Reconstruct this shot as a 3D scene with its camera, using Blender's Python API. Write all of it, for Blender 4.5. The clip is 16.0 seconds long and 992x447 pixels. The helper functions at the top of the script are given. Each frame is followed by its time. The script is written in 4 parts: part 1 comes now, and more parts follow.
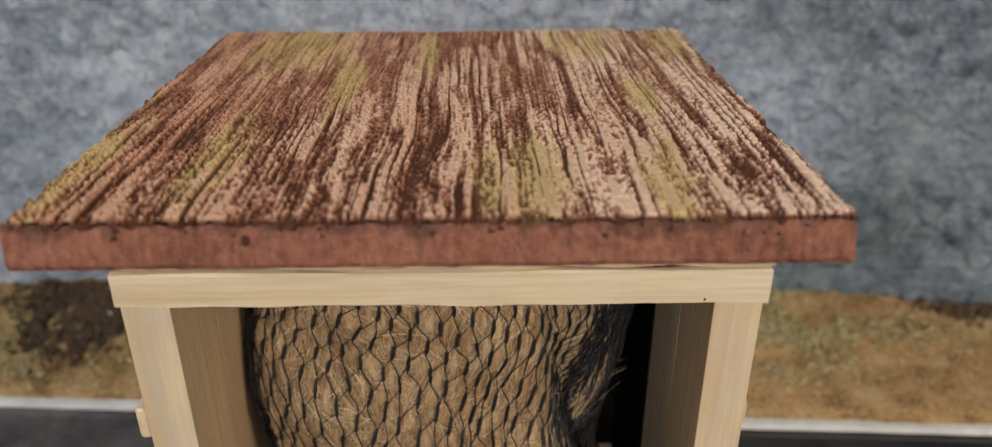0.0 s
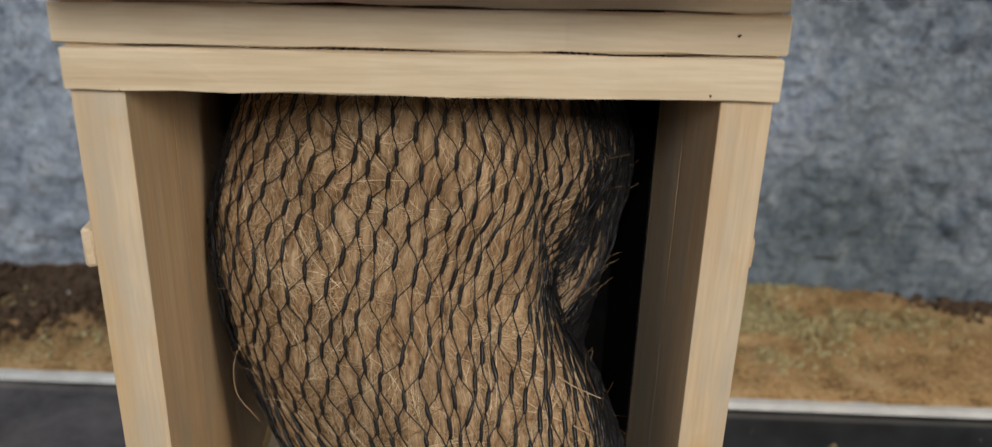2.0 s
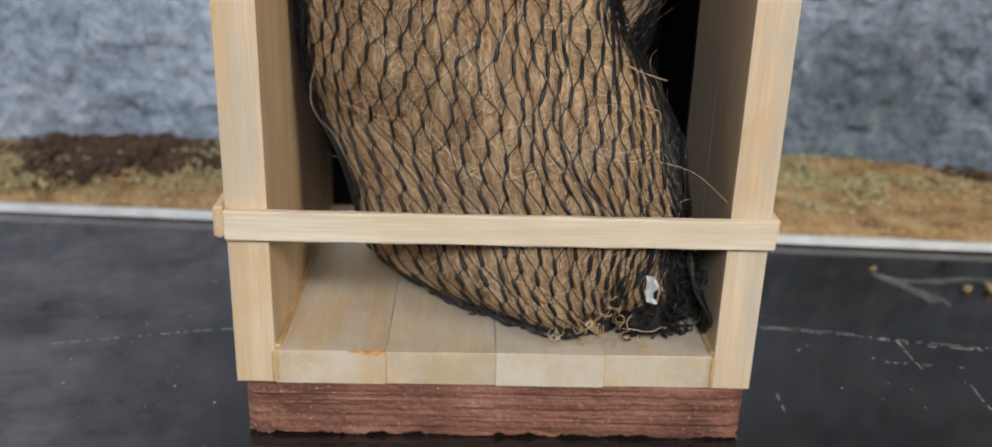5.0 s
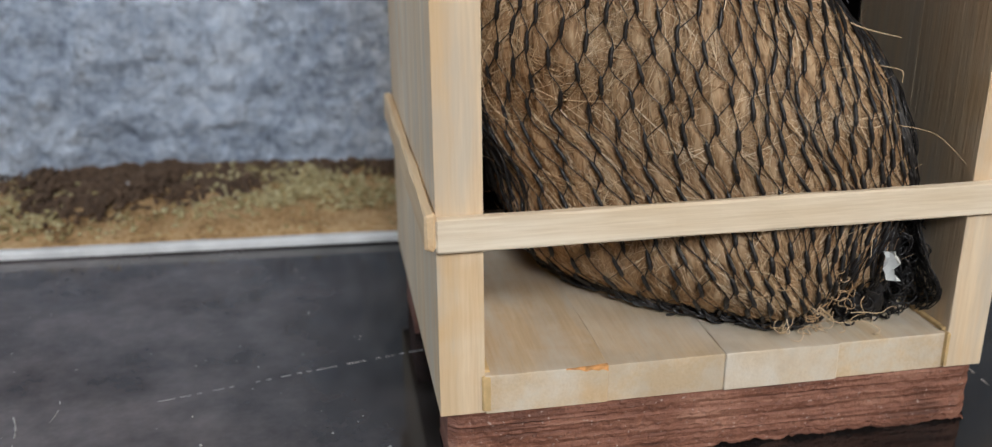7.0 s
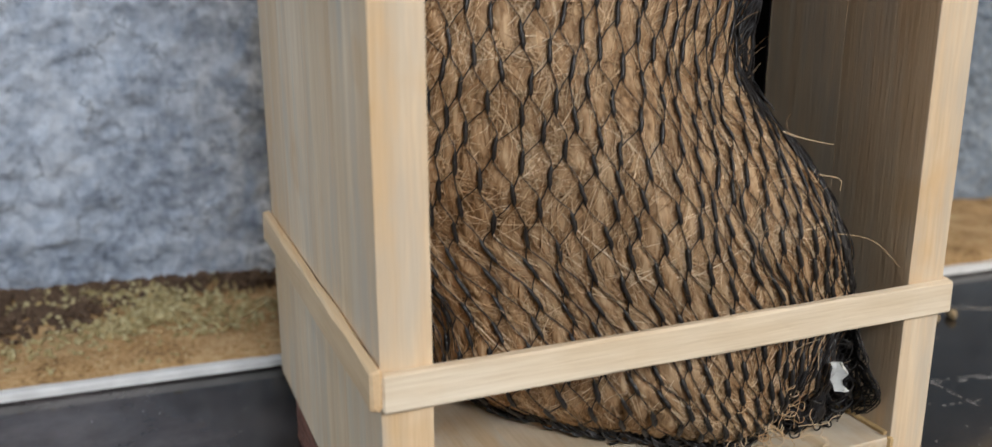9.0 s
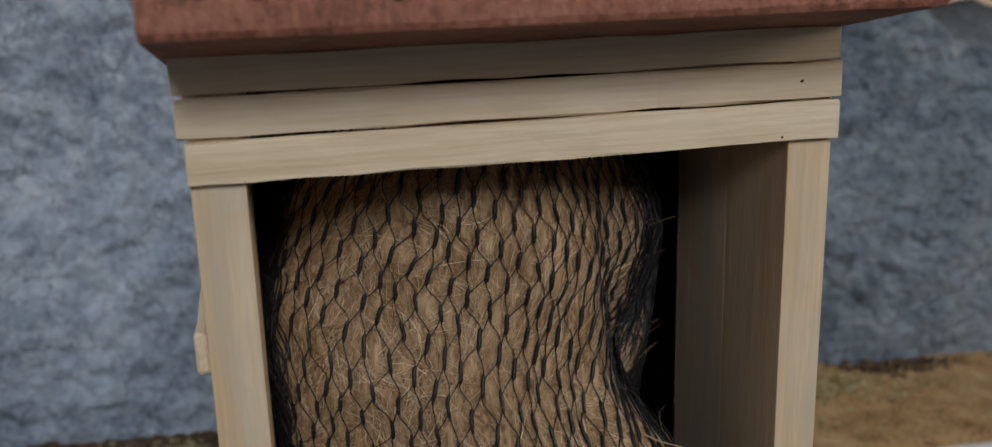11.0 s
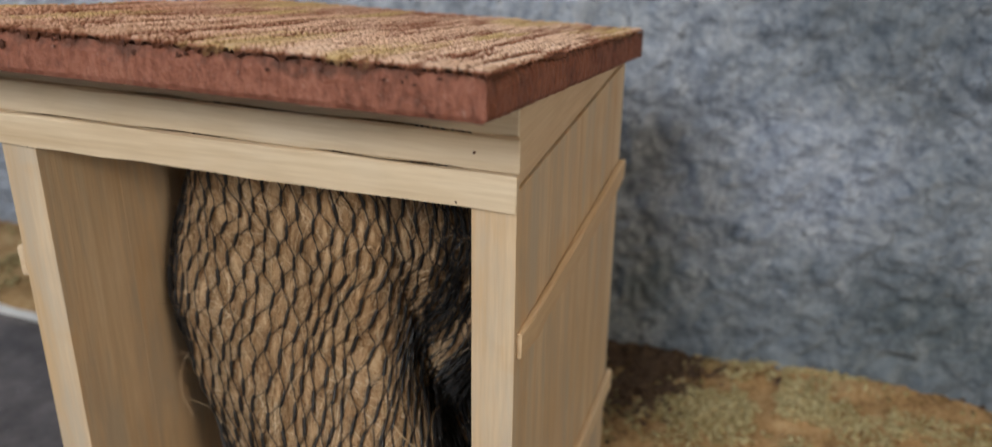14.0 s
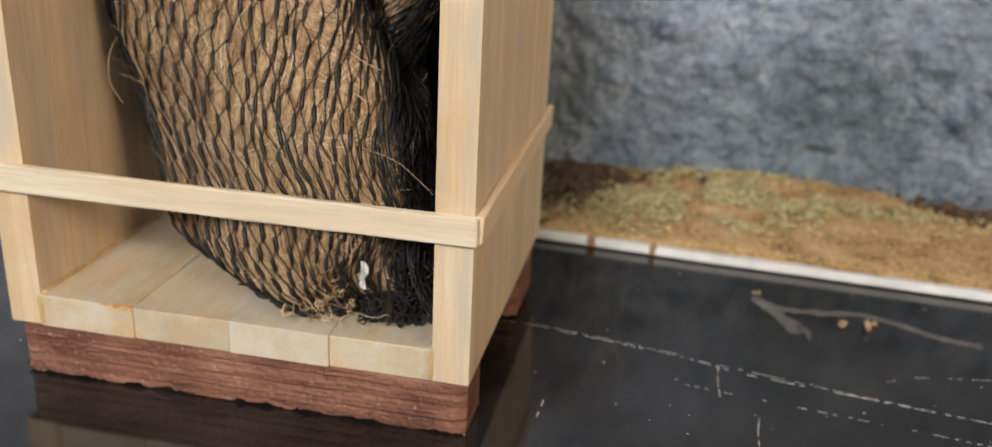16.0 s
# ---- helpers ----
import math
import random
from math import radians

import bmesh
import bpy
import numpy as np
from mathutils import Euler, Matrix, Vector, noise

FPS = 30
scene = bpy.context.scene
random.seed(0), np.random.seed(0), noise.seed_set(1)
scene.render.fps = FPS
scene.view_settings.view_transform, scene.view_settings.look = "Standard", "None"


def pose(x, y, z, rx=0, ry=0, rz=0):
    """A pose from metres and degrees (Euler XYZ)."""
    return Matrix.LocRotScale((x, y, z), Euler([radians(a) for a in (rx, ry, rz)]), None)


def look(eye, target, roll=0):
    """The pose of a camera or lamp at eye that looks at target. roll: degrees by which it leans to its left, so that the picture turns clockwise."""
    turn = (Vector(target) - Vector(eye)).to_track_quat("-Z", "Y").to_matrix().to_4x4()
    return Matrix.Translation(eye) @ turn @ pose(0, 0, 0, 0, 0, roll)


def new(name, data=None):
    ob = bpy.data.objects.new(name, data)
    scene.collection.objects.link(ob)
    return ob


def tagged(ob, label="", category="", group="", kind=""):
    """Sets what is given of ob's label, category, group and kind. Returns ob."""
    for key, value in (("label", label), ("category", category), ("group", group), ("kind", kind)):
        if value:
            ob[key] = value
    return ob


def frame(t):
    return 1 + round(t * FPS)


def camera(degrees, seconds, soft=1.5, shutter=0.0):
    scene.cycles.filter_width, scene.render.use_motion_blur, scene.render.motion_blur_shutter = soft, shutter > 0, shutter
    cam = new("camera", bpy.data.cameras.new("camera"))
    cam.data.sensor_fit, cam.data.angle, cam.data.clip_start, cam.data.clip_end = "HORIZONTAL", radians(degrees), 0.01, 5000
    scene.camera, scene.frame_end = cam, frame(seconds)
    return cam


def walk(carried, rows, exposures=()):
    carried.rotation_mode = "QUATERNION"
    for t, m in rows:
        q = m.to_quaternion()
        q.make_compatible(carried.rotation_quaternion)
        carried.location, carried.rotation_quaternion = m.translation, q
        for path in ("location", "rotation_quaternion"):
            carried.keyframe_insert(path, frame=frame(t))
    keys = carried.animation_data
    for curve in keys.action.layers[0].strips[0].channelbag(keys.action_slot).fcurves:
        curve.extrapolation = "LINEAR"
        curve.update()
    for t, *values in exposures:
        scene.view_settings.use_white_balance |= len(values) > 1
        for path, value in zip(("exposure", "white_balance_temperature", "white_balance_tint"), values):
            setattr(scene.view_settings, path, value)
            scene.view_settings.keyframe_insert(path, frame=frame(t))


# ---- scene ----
# ---- camera ----
cam = camera(53.2, 16.0, soft=1.2, shutter=0.25)
cam.data.dof.use_dof = True
cam.data.dof.focus_distance = 0.188
cam.data.dof.aperture_fstop = 17.0
PATH = [
    (0, 0.0018, 0.0016, 0.2499, 58.57, 0.00, -0.78),
    (0.5, 0.0026, 0.0023, 0.2359, 59.14, -0.23, -0.96),
    (1, 0.0017, 0.0014, 0.2182, 60.14, -0.66, -1.45),
    (1.5, -0.0016, -0.0027, 0.2049, 62.54, -1.24, -1.46),
    (2, 0.0006, -0.0112, 0.1941, 65.65, -1.52, -1.41),
    (2.5, 0.0066, -0.0189, 0.1767, 68.67, -1.66, -1.23),
    (3, 0.0088, -0.0222, 0.1610, 69.27, -1.73, -0.85),
    (3.5, 0.0102, -0.0367, 0.1509, 69.69, -1.66, -0.30),
    (3.7, 0.0114, -0.0422, 0.1485, 69.63, -2.08, -0.33),
    (5.8, -0.0322, -0.0495, 0.1207, 68.70, -1.44, -1.28),
    (6, -0.0366, -0.0460, 0.1212, 68.80, -0.34, -0.43),
    (6.5, -0.0594, -0.0405, 0.1226, 69.57, 0.43, -4.00),
    (7, -0.0811, -0.0206, 0.1145, 69.84, 0.39, -10.14),
    (7.5, -0.0986, -0.0099, 0.1075, 70.31, 0.59, -14.81),
    (8, -0.1069, 0.0123, 0.0996, 71.69, -0.45, -21.16),
    (8.5, -0.1050, 0.0101, 0.1118, 72.89, -0.12, -21.64),
    (9, -0.0991, 0.0066, 0.1201, 73.80, 0.15, -22.00),
    (9.5, -0.0914, -0.0014, 0.1344, 75.81, 0.20, -21.88),
    (10, -0.0835, -0.0088, 0.1494, 76.89, 0.68, -21.84),
    (10.2, -0.0772, -0.0158, 0.1568, 77.01, 0.90, -20.12),
    (12.3, -0.0027, -0.0183, 0.2073, 71.86, 1.28, -5.13),
    (12.5, 0.0063, -0.0182, 0.2126, 71.70, 0.89, -2.92),
    (13, 0.0370, -0.0079, 0.2277, 67.52, 1.61, 4.02),
    (13.5, 0.0717, -0.0007, 0.2281, 65.54, 0.82, 12.06),
    (14, 0.0983, -0.0118, 0.2170, 65.97, -0.58, 18.21),
    (14.5, 0.1096, -0.0184, 0.1963, 66.17, -0.71, 19.04),
    (15, 0.1090, -0.0290, 0.1702, 66.55, -1.46, 17.43),
    (15.5, 0.1053, -0.0386, 0.1473, 67.25, -1.67, 15.54),
    (16, 0.0917, -0.0446, 0.1295, 68.56, -2.56, 11.69),
]
EXPOSURES = [(0.0, -0.6, 7050, 12), (0.5, -0.62, 7050, 12), (1.5, -0.38, 6800, 10), (2.5, -0.85, 6650, 11), (3.0, -0.68, 6550, 11), (3.5, -0.2, 6450, 11), (6.0, -0.28, 6250, 11), (7.5, -0.28, 6350, 12), (8.5, -0.08, 6400, 12), (9.0, -0.2, 6400, 12), (10.0, -0.7, 6300, 10), (12.5, -1.45, 6150, 12), (13.0, -1.35, 6250, 12), (13.5, -0.85, 6400, 12), (14.5, -0.58, 6850, 12), (15.0, -0.5, 6850, 11), (15.5, -0.08, 6750, 11), (16.0, -0.07, 6750, 12)]
walk(cam, [(t, pose(x, y, z, rx, ry, rz)) for t, x, y, z, rx, ry, rz in PATH], EXPOSURES)

# ---- light: a window behind the camera, a smaller one at the left, a warm wall lamp at the right, sky outside ----
world = bpy.data.worlds.new("sky")
world.use_nodes = True
scene.world = world
sky = world.node_tree.nodes.new("ShaderNodeTexSky")
sky.sky_type, sky.sun_disc = "NISHITA", False
sky.sun_elevation, sky.sun_rotation = radians(40), radians(200)
world.node_tree.links.new(sky.outputs[0], world.node_tree.nodes["Background"].inputs[0])
world.node_tree.nodes["Background"].inputs[1].default_value = 0.1

ROOM = (-1.5, 1.6, -1.35, 0.85, -0.75, 1.75)  # x0, x1, y0, y1, z0, z1
WIN = (-0.36, 0.14, 0.76, 1.22)  # the window in the wall behind the camera: x0, x1, z0, z1
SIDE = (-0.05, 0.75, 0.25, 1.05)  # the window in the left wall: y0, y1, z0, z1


def area_lamp(name, eye, target, sx, sy, watts, colour):
    lamp = bpy.data.lights.new(name, "AREA")
    lamp.shape, lamp.size, lamp.size_y, lamp.energy, lamp.color = "RECTANGLE", sx, sy, watts, colour
    ob = new(name, lamp)
    ob.matrix_world = look(eye, target)
    return ob


area_lamp("window_daylight", ((WIN[0] + WIN[1]) / 2, ROOM[2] - 0.02, (WIN[2] + WIN[3]) / 2), (0.0, 0.2, 0.1), 0.48, 0.44, 30, (0.94, 0.97, 1.0))
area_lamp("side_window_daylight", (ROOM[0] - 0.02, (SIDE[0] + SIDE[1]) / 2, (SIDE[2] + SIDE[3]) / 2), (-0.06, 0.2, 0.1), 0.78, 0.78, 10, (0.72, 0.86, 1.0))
area_lamp("wall_lamp_light", (ROOM[1] - 0.03, -0.95, 0.72), (0.05, 0.19, 0.08), 0.5, 0.5, 27, (1.0, 0.85, 0.66))


# ---- small tools ----
def vnoise(x, y, z=0.0, seed=0):
    """Smooth value noise in 0..1 for arrays, one unit a cell."""
    x, y, z = np.broadcast_arrays(np.asarray(x, float), np.asarray(y, float), np.asarray(z, float))
    i, j, k = np.floor(x).astype(np.int64), np.floor(y).astype(np.int64), np.floor(z).astype(np.int64)
    fx, fy, fz = x - i, y - j, z - k
    fx, fy, fz = fx * fx * (3 - 2 * fx), fy * fy * (3 - 2 * fy), fz * fz * (3 - 2 * fz)

    def cell(a, b, c):
        h = (a * 374761393 + b * 668265263 + c * 2147483647 + seed * 974634777) & 0xFFFFFFFF
        h = ((h ^ (h >> 13)) * 1274126177) & 0xFFFFFFFF
        h = ((h ^ (h >> 16)) * 2246822519) & 0xFFFFFFFF
        return (h ^ (h >> 15)) / 4294967295.0

    out = 0
    for a, wa in ((0, 1 - fx), (1, fx)):
        for b, wb in ((0, 1 - fy), (1, fy)):
            for c, wc in ((0, 1 - fz), (1, fz)):
                out = out + wa * wb * wc * cell(i + a, j + b, k + c)
    return out


def fractal(x, y, z=0.0, octaves=4, seed=0):
    total, weight, amp = 0, 0, 1.0
    for n in range(octaves):
        f = 2.0**n
        total, weight, amp = total + amp * vnoise(np.asarray(x) * f, np.asarray(y) * f, np.asarray(z) * f, seed + n), weight + amp, amp * 0.5
    return total / weight


def mesh_of(name, verts, faces, smooth=False):
    me = bpy.data.meshes.new(name)
    me.from_pydata(np.asarray(verts, float).tolist(), [], faces if isinstance(faces, list) else np.asarray(faces).tolist())
    if smooth:
        me.polygons.foreach_set("use_smooth", [True] * len(me.polygons))
    me.update()
    return me


def part(name, me, material, parent=None, label=""):
    """Links a mesh, or a bmesh, as one object under a thing or a part."""
    if isinstance(me, bmesh.types.BMesh):
        bm, me = me, bpy.data.meshes.new(name)
        bm.to_mesh(me)
        bm.free()
    me.materials.clear()
    me.materials.append(material)
    ob = new(name, me)
    if parent is not None:
        ob.parent = parent
    return tagged(ob, label)


def empty(name, label, category, kind=""):
    return tagged(new(name), label, category, kind=kind)


def grid_faces(nu, nv, wrap=False):
    """Quads of a grid of nu by nv points, row after row; wrap joins the last of u to the first."""
    u = np.arange(nu if wrap else nu - 1)
    v = np.arange(nv - 1)[:, None]
    a, b = v * nu + u, v * nu + (u + 1) % nu
    return np.stack([a, b, b + nu, a + nu], -1).reshape(-1, 4)


def tubes(paths, radii, sides=3):
    """One mesh of many thin tubes. paths: (n, m, 3); radii: (n, m)."""
    paths, radii = np.asarray(paths, float), np.asarray(radii, float)
    n, m, _ = paths.shape
    ahead = np.gradient(paths, axis=1)
    ahead /= np.linalg.norm(ahead, axis=2, keepdims=True) + 1e-12
    side = np.cross(ahead, [0.31, 0.55, 0.77])
    side /= np.linalg.norm(side, axis=2, keepdims=True) + 1e-12
    up = np.cross(ahead, side)
    turn = np.arange(sides) * 2 * np.pi / sides
    ring = side[:, :, None] * np.cos(turn)[:, None] + up[:, :, None] * np.sin(turn)[:, None]
    verts = (paths[:, :, None] + ring * radii[:, :, None, None]).reshape(-1, 3)
    one = grid_faces(sides, m, wrap=True)
    faces = (np.arange(n)[:, None, None] * (m * sides) + one).reshape(-1, 4)
    return verts, faces


def board_mesh(name, lo, hi, bevel=0.0004, wobble=0.00012, seed=0, step=0.008):
    """A sawn stick or board between two corners, with worn edges and slightly uneven faces, swept along its longest side."""
    lo, hi = np.array(lo, float), np.array(hi, float)
    size = hi - lo
    a = int(np.argmax(size))
    b, c = (a + 1) % 3, (a + 2) % 3
    n = max(2, int(size[a] / step))
    hb, hc = size[b] / 2, size[c] / 2
    e = min(bevel, hb * 0.4, hc * 0.4)
    section = np.array([(-hb + e, -hc), (hb - e, -hc), (hb, -hc + e), (hb, hc - e), (hb - e, hc), (-hb + e, hc), (-hb, hc - e), (-hb, -hc + e)])
    rng = np.random.default_rng(seed + 17)
    where = np.concatenate([[0], np.linspace(e, size[a] - e, n), [size[a]]])
    verts = []
    for i, s in enumerate(where):
        shrink = e if i in (0, len(where) - 1) else 0
        sec = section * (1 - shrink / np.maximum(np.array([hb, hc]), 1e-6)) + rng.uniform(-wobble, wobble, (8, 2))
        p = np.zeros((8, 3))
        p[:, a], p[:, b], p[:, c] = lo[a] + s, (lo[b] + hi[b]) / 2 + sec[:, 0], (lo[c] + hi[c]) / 2 + sec[:, 1]
        verts.append(p)
    faces = grid_faces(8, len(where), wrap=True).tolist()
    last = 8 * (len(where) - 1)
    faces += [list(range(7, -1, -1)), list(range(last, last + 8))]
    return mesh_of(name, np.concatenate(verts), faces)


def clumps_mesh(name, places, sizes, seed=0, squash=0.75):
    """Many small lumpy grains in one mesh."""
    rng = np.random.default_rng(seed)
    g = (1 + 5**0.5) / 2
    ico = np.array([(-1, g, 0), (1, g, 0), (-1, -g, 0), (1, -g, 0), (0, -1, g), (0, 1, g), (0, -1, -g), (0, 1, -g), (g, 0, -1), (g, 0, 1), (-g, 0, -1), (-g, 0, 1)])
    ico /= np.linalg.norm(ico[0])
    tri = np.array([(0, 11, 5), (0, 5, 1), (0, 1, 7), (0, 7, 10), (0, 10, 11), (1, 5, 9), (5, 11, 4), (11, 10, 2), (10, 7, 6), (7, 1, 8),
                    (3, 9, 4), (3, 4, 2), (3, 2, 6), (3, 6, 8), (3, 8, 9), (4, 9, 5), (2, 4, 11), (6, 2, 10), (8, 6, 7), (9, 8, 1)])
    places, sizes = np.asarray(places, float), np.asarray(sizes, float)
    n = len(places)
    shape = ico[None] * rng.uniform(0.6, 1.25, (n, 12, 1)) * rng.uniform(0.7, 1.3, (n, 1, 3)) * np.array([1, 1, squash])
    verts = places[:, None] + shape * sizes[:, None, None]
    faces = np.arange(n)[:, None, None] * 12 + tri
    return mesh_of(name, verts.reshape(-1, 3), faces.reshape(-1, 3), smooth=True)


# ---- materials ----
def material(name, rough=0.6, spec=0.4):
    m = bpy.data.materials.new(name)
    m.use_nodes = True
    nt = m.node_tree
    b = nt.nodes["Principled BSDF"]
    b.inputs["Roughness"].default_value = rough
    b.inputs["Specular IOR Level"].default_value = spec
    return m, nt, b


def node(nt, kind, **values):
    n = nt.nodes.new(kind)
    for key, value in values.items():
        n.inputs[key.replace("_", " ")].default_value = value
    return n


def noise_of(nt, vector, scale, detail=4.0, rough=0.55, stretch=None, shift=None):
    """A noise texture in object space, stretched by a mapping."""
    mp = nt.nodes.new("ShaderNodeMapping")
    if stretch:
        mp.inputs["Scale"].default_value = stretch
    nt.links.new(vector, mp.inputs["Vector"])
    if shift is not None:
        nt.links.new(shift, mp.inputs["Location"])
    n = node(nt, "ShaderNodeTexNoise", Scale=scale, Detail=detail, Roughness=rough)
    nt.links.new(mp.outputs[0], n.inputs["Vector"])
    return n.outputs["Fac"]


def ramp(nt, fac, stops):
    r = nt.nodes.new("ShaderNodeValToRGB")
    while len(r.color_ramp.elements) < len(stops):
        r.color_ramp.elements.new(0.5)
    for e, (at, colour) in zip(r.color_ramp.elements, stops):
        e.position, e.color = at, (*colour, 1) if len(colour) == 3 else colour
    nt.links.new(fac, r.inputs[0])
    return r.outputs["Color"]


def mixed(nt, fac, a, b, kind="MIX"):
    m = nt.nodes.new("ShaderNodeMix")
    m.data_type, m.blend_type = "RGBA", kind
    for socket, value in ((m.inputs["Factor"], fac), (m.inputs[6], a), (m.inputs[7], b)):
        if isinstance(value, bpy.types.NodeSocket):
            nt.links.new(value, socket)
        elif isinstance(value, (int, float)):
            socket.default_value = value
        else:
            socket.default_value = (*value, 1)
    return m.outputs[2]


def calc(nt, kind, a, b=0.0, c=0.0):
    m = nt.nodes.new("ShaderNodeMath")
    m.operation = kind
    for socket, value in zip(m.inputs, (a, b, c)):
        if isinstance(value, bpy.types.NodeSocket):
            nt.links.new(value, socket)
        else:
            socket.default_value = value
    return m.outputs[0]


def bump(nt, shader, height, strength=0.3, distance=0.0005):
    b = node(nt, "ShaderNodeBump", Strength=strength, Distance=distance)
    nt.links.new(height, b.inputs["Height"])
    nt.links.new(b.outputs[0], shader.inputs["Normal"])


def coords(nt):
    return nt.nodes.new("ShaderNodeTexCoord").outputs["Object"]


def pine(name, axis, light=(0.82, 0.685, 0.50), dark=(0.71, 0.535, 0.345), grey=0.0, stain=0.0, filler=(0.52, 0.50, 0.45), blotch=0.0, streak=0.0):
    """Pale sawn pine; the grain runs along the axis."""
    m, nt, b = material(name, 0.58, 0.35)
    v = coords(nt)
    info = nt.nodes.new("ShaderNodeObjectInfo")
    shift = calc(nt, "MULTIPLY", info.outputs["Random"], 3.7)
    along = [1.0, 1.0, 1.0]
    along["xyz".index(axis)] = 0.045
    grain = noise_of(nt, v, 420, 3, 0.6, along, shift)
    wide = noise_of(nt, v, 75, 3, 0.5, along, shift)
    cloud = noise_of(nt, v, 26, 3, 0.6, None, shift)
    fine = noise_of(nt, v, 1500, 2, 0.6, along, shift)
    col = ramp(nt, calc(nt, "ADD", calc(nt, "MULTIPLY", grain, 0.45), calc(nt, "MULTIPLY", wide, 0.55)), [(0.32, dark), (0.62, light)])
    tone = ramp(nt, calc(nt, "ADD", calc(nt, "MULTIPLY", cloud, 0.6), calc(nt, "MULTIPLY", info.outputs["Random"], 0.4)), [(0.3, (0.88, 0.80, 0.69)), (0.65, (1.0, 1.0, 1.0))])
    col = mixed(nt, 1.0, col, tone, "MULTIPLY")
    col = mixed(nt, 1.0, col, ramp(nt, fine, [(0.36, (0.95, 0.935, 0.91)), (0.62, (1.03, 1.03, 1.03))]), "MULTIPLY")
    if streak:  # long brown and honey-coloured bands
        band = ramp(nt, noise_of(nt, v, 130, 3, 0.55, [0.03 if w < 1 else 1.0 for w in along], calc(nt, "ADD", shift, 0.7)), [(0.46, (0, 0, 0)), (0.66, (streak,) * 3)])
        col = mixed(nt, band, col, (0.58, 0.40, 0.21))
    if grey:
        patch = ramp(nt, noise_of(nt, v, 120, 4, 0.65, [max(0.16, w) for w in along], shift), [(0.45, (0, 0, 0)), (0.64, (grey,) * 3)])
        col = mixed(nt, patch, col, filler)
    if blotch:
        col = mixed(nt, calc(nt, "MULTIPLY", info.outputs["Random"], 0.40), col, (0.56, 0.50, 0.41))
    if blotch:  # smears of whitish filler and darker damp spots
        white = ramp(nt, noise_of(nt, v, 45, 5, 0.7, (1, 0.6, 1), shift), [(0.46, (0, 0, 0)), (0.68, (blotch,) * 3)])
        col = mixed(nt, white, col, (0.72, 0.67, 0.58))
        damp = ramp(nt, noise_of(nt, v, 38, 4, 0.6, None, calc(nt, "ADD", shift, 1.3)), [(0.54, (0, 0, 0)), (0.66, (blotch * 0.7,) * 3)])
        col = mixed(nt, damp, col, (0.44, 0.34, 0.22))
    if stain:
        spots = ramp(nt, noise_of(nt, v, 45, 3, 0.6, None, shift), [(0.60, (0, 0, 0)), (0.72, (stain,) * 3)])
        col = mixed(nt, spots, col, (0.62, 0.36, 0.12))
    nt.links.new(col, b.inputs["Base Color"])
    bump(nt, b, calc(nt, "ADD", fine, grain), 0.35, 0.00025)
    return m


PINE_X = pine("pine_grain_across", "x", (0.88, 0.80, 0.655), (0.68, 0.56, 0.40), streak=0.18)
PINE_Y = pine("pine_grain_deep", "y")
PINE_Z = pine("pine_grain_upright", "z", grey=0.6, stain=0.35, filler=(0.54, 0.49, 0.405), streak=0.42)
PINE_FLOOR = pine("pine_glued_floor", "y", (0.74, 0.62, 0.445), (0.64, 0.505, 0.335), grey=0.8, stain=0.4, filler=(0.64, 0.58, 0.47), blotch=0.6)


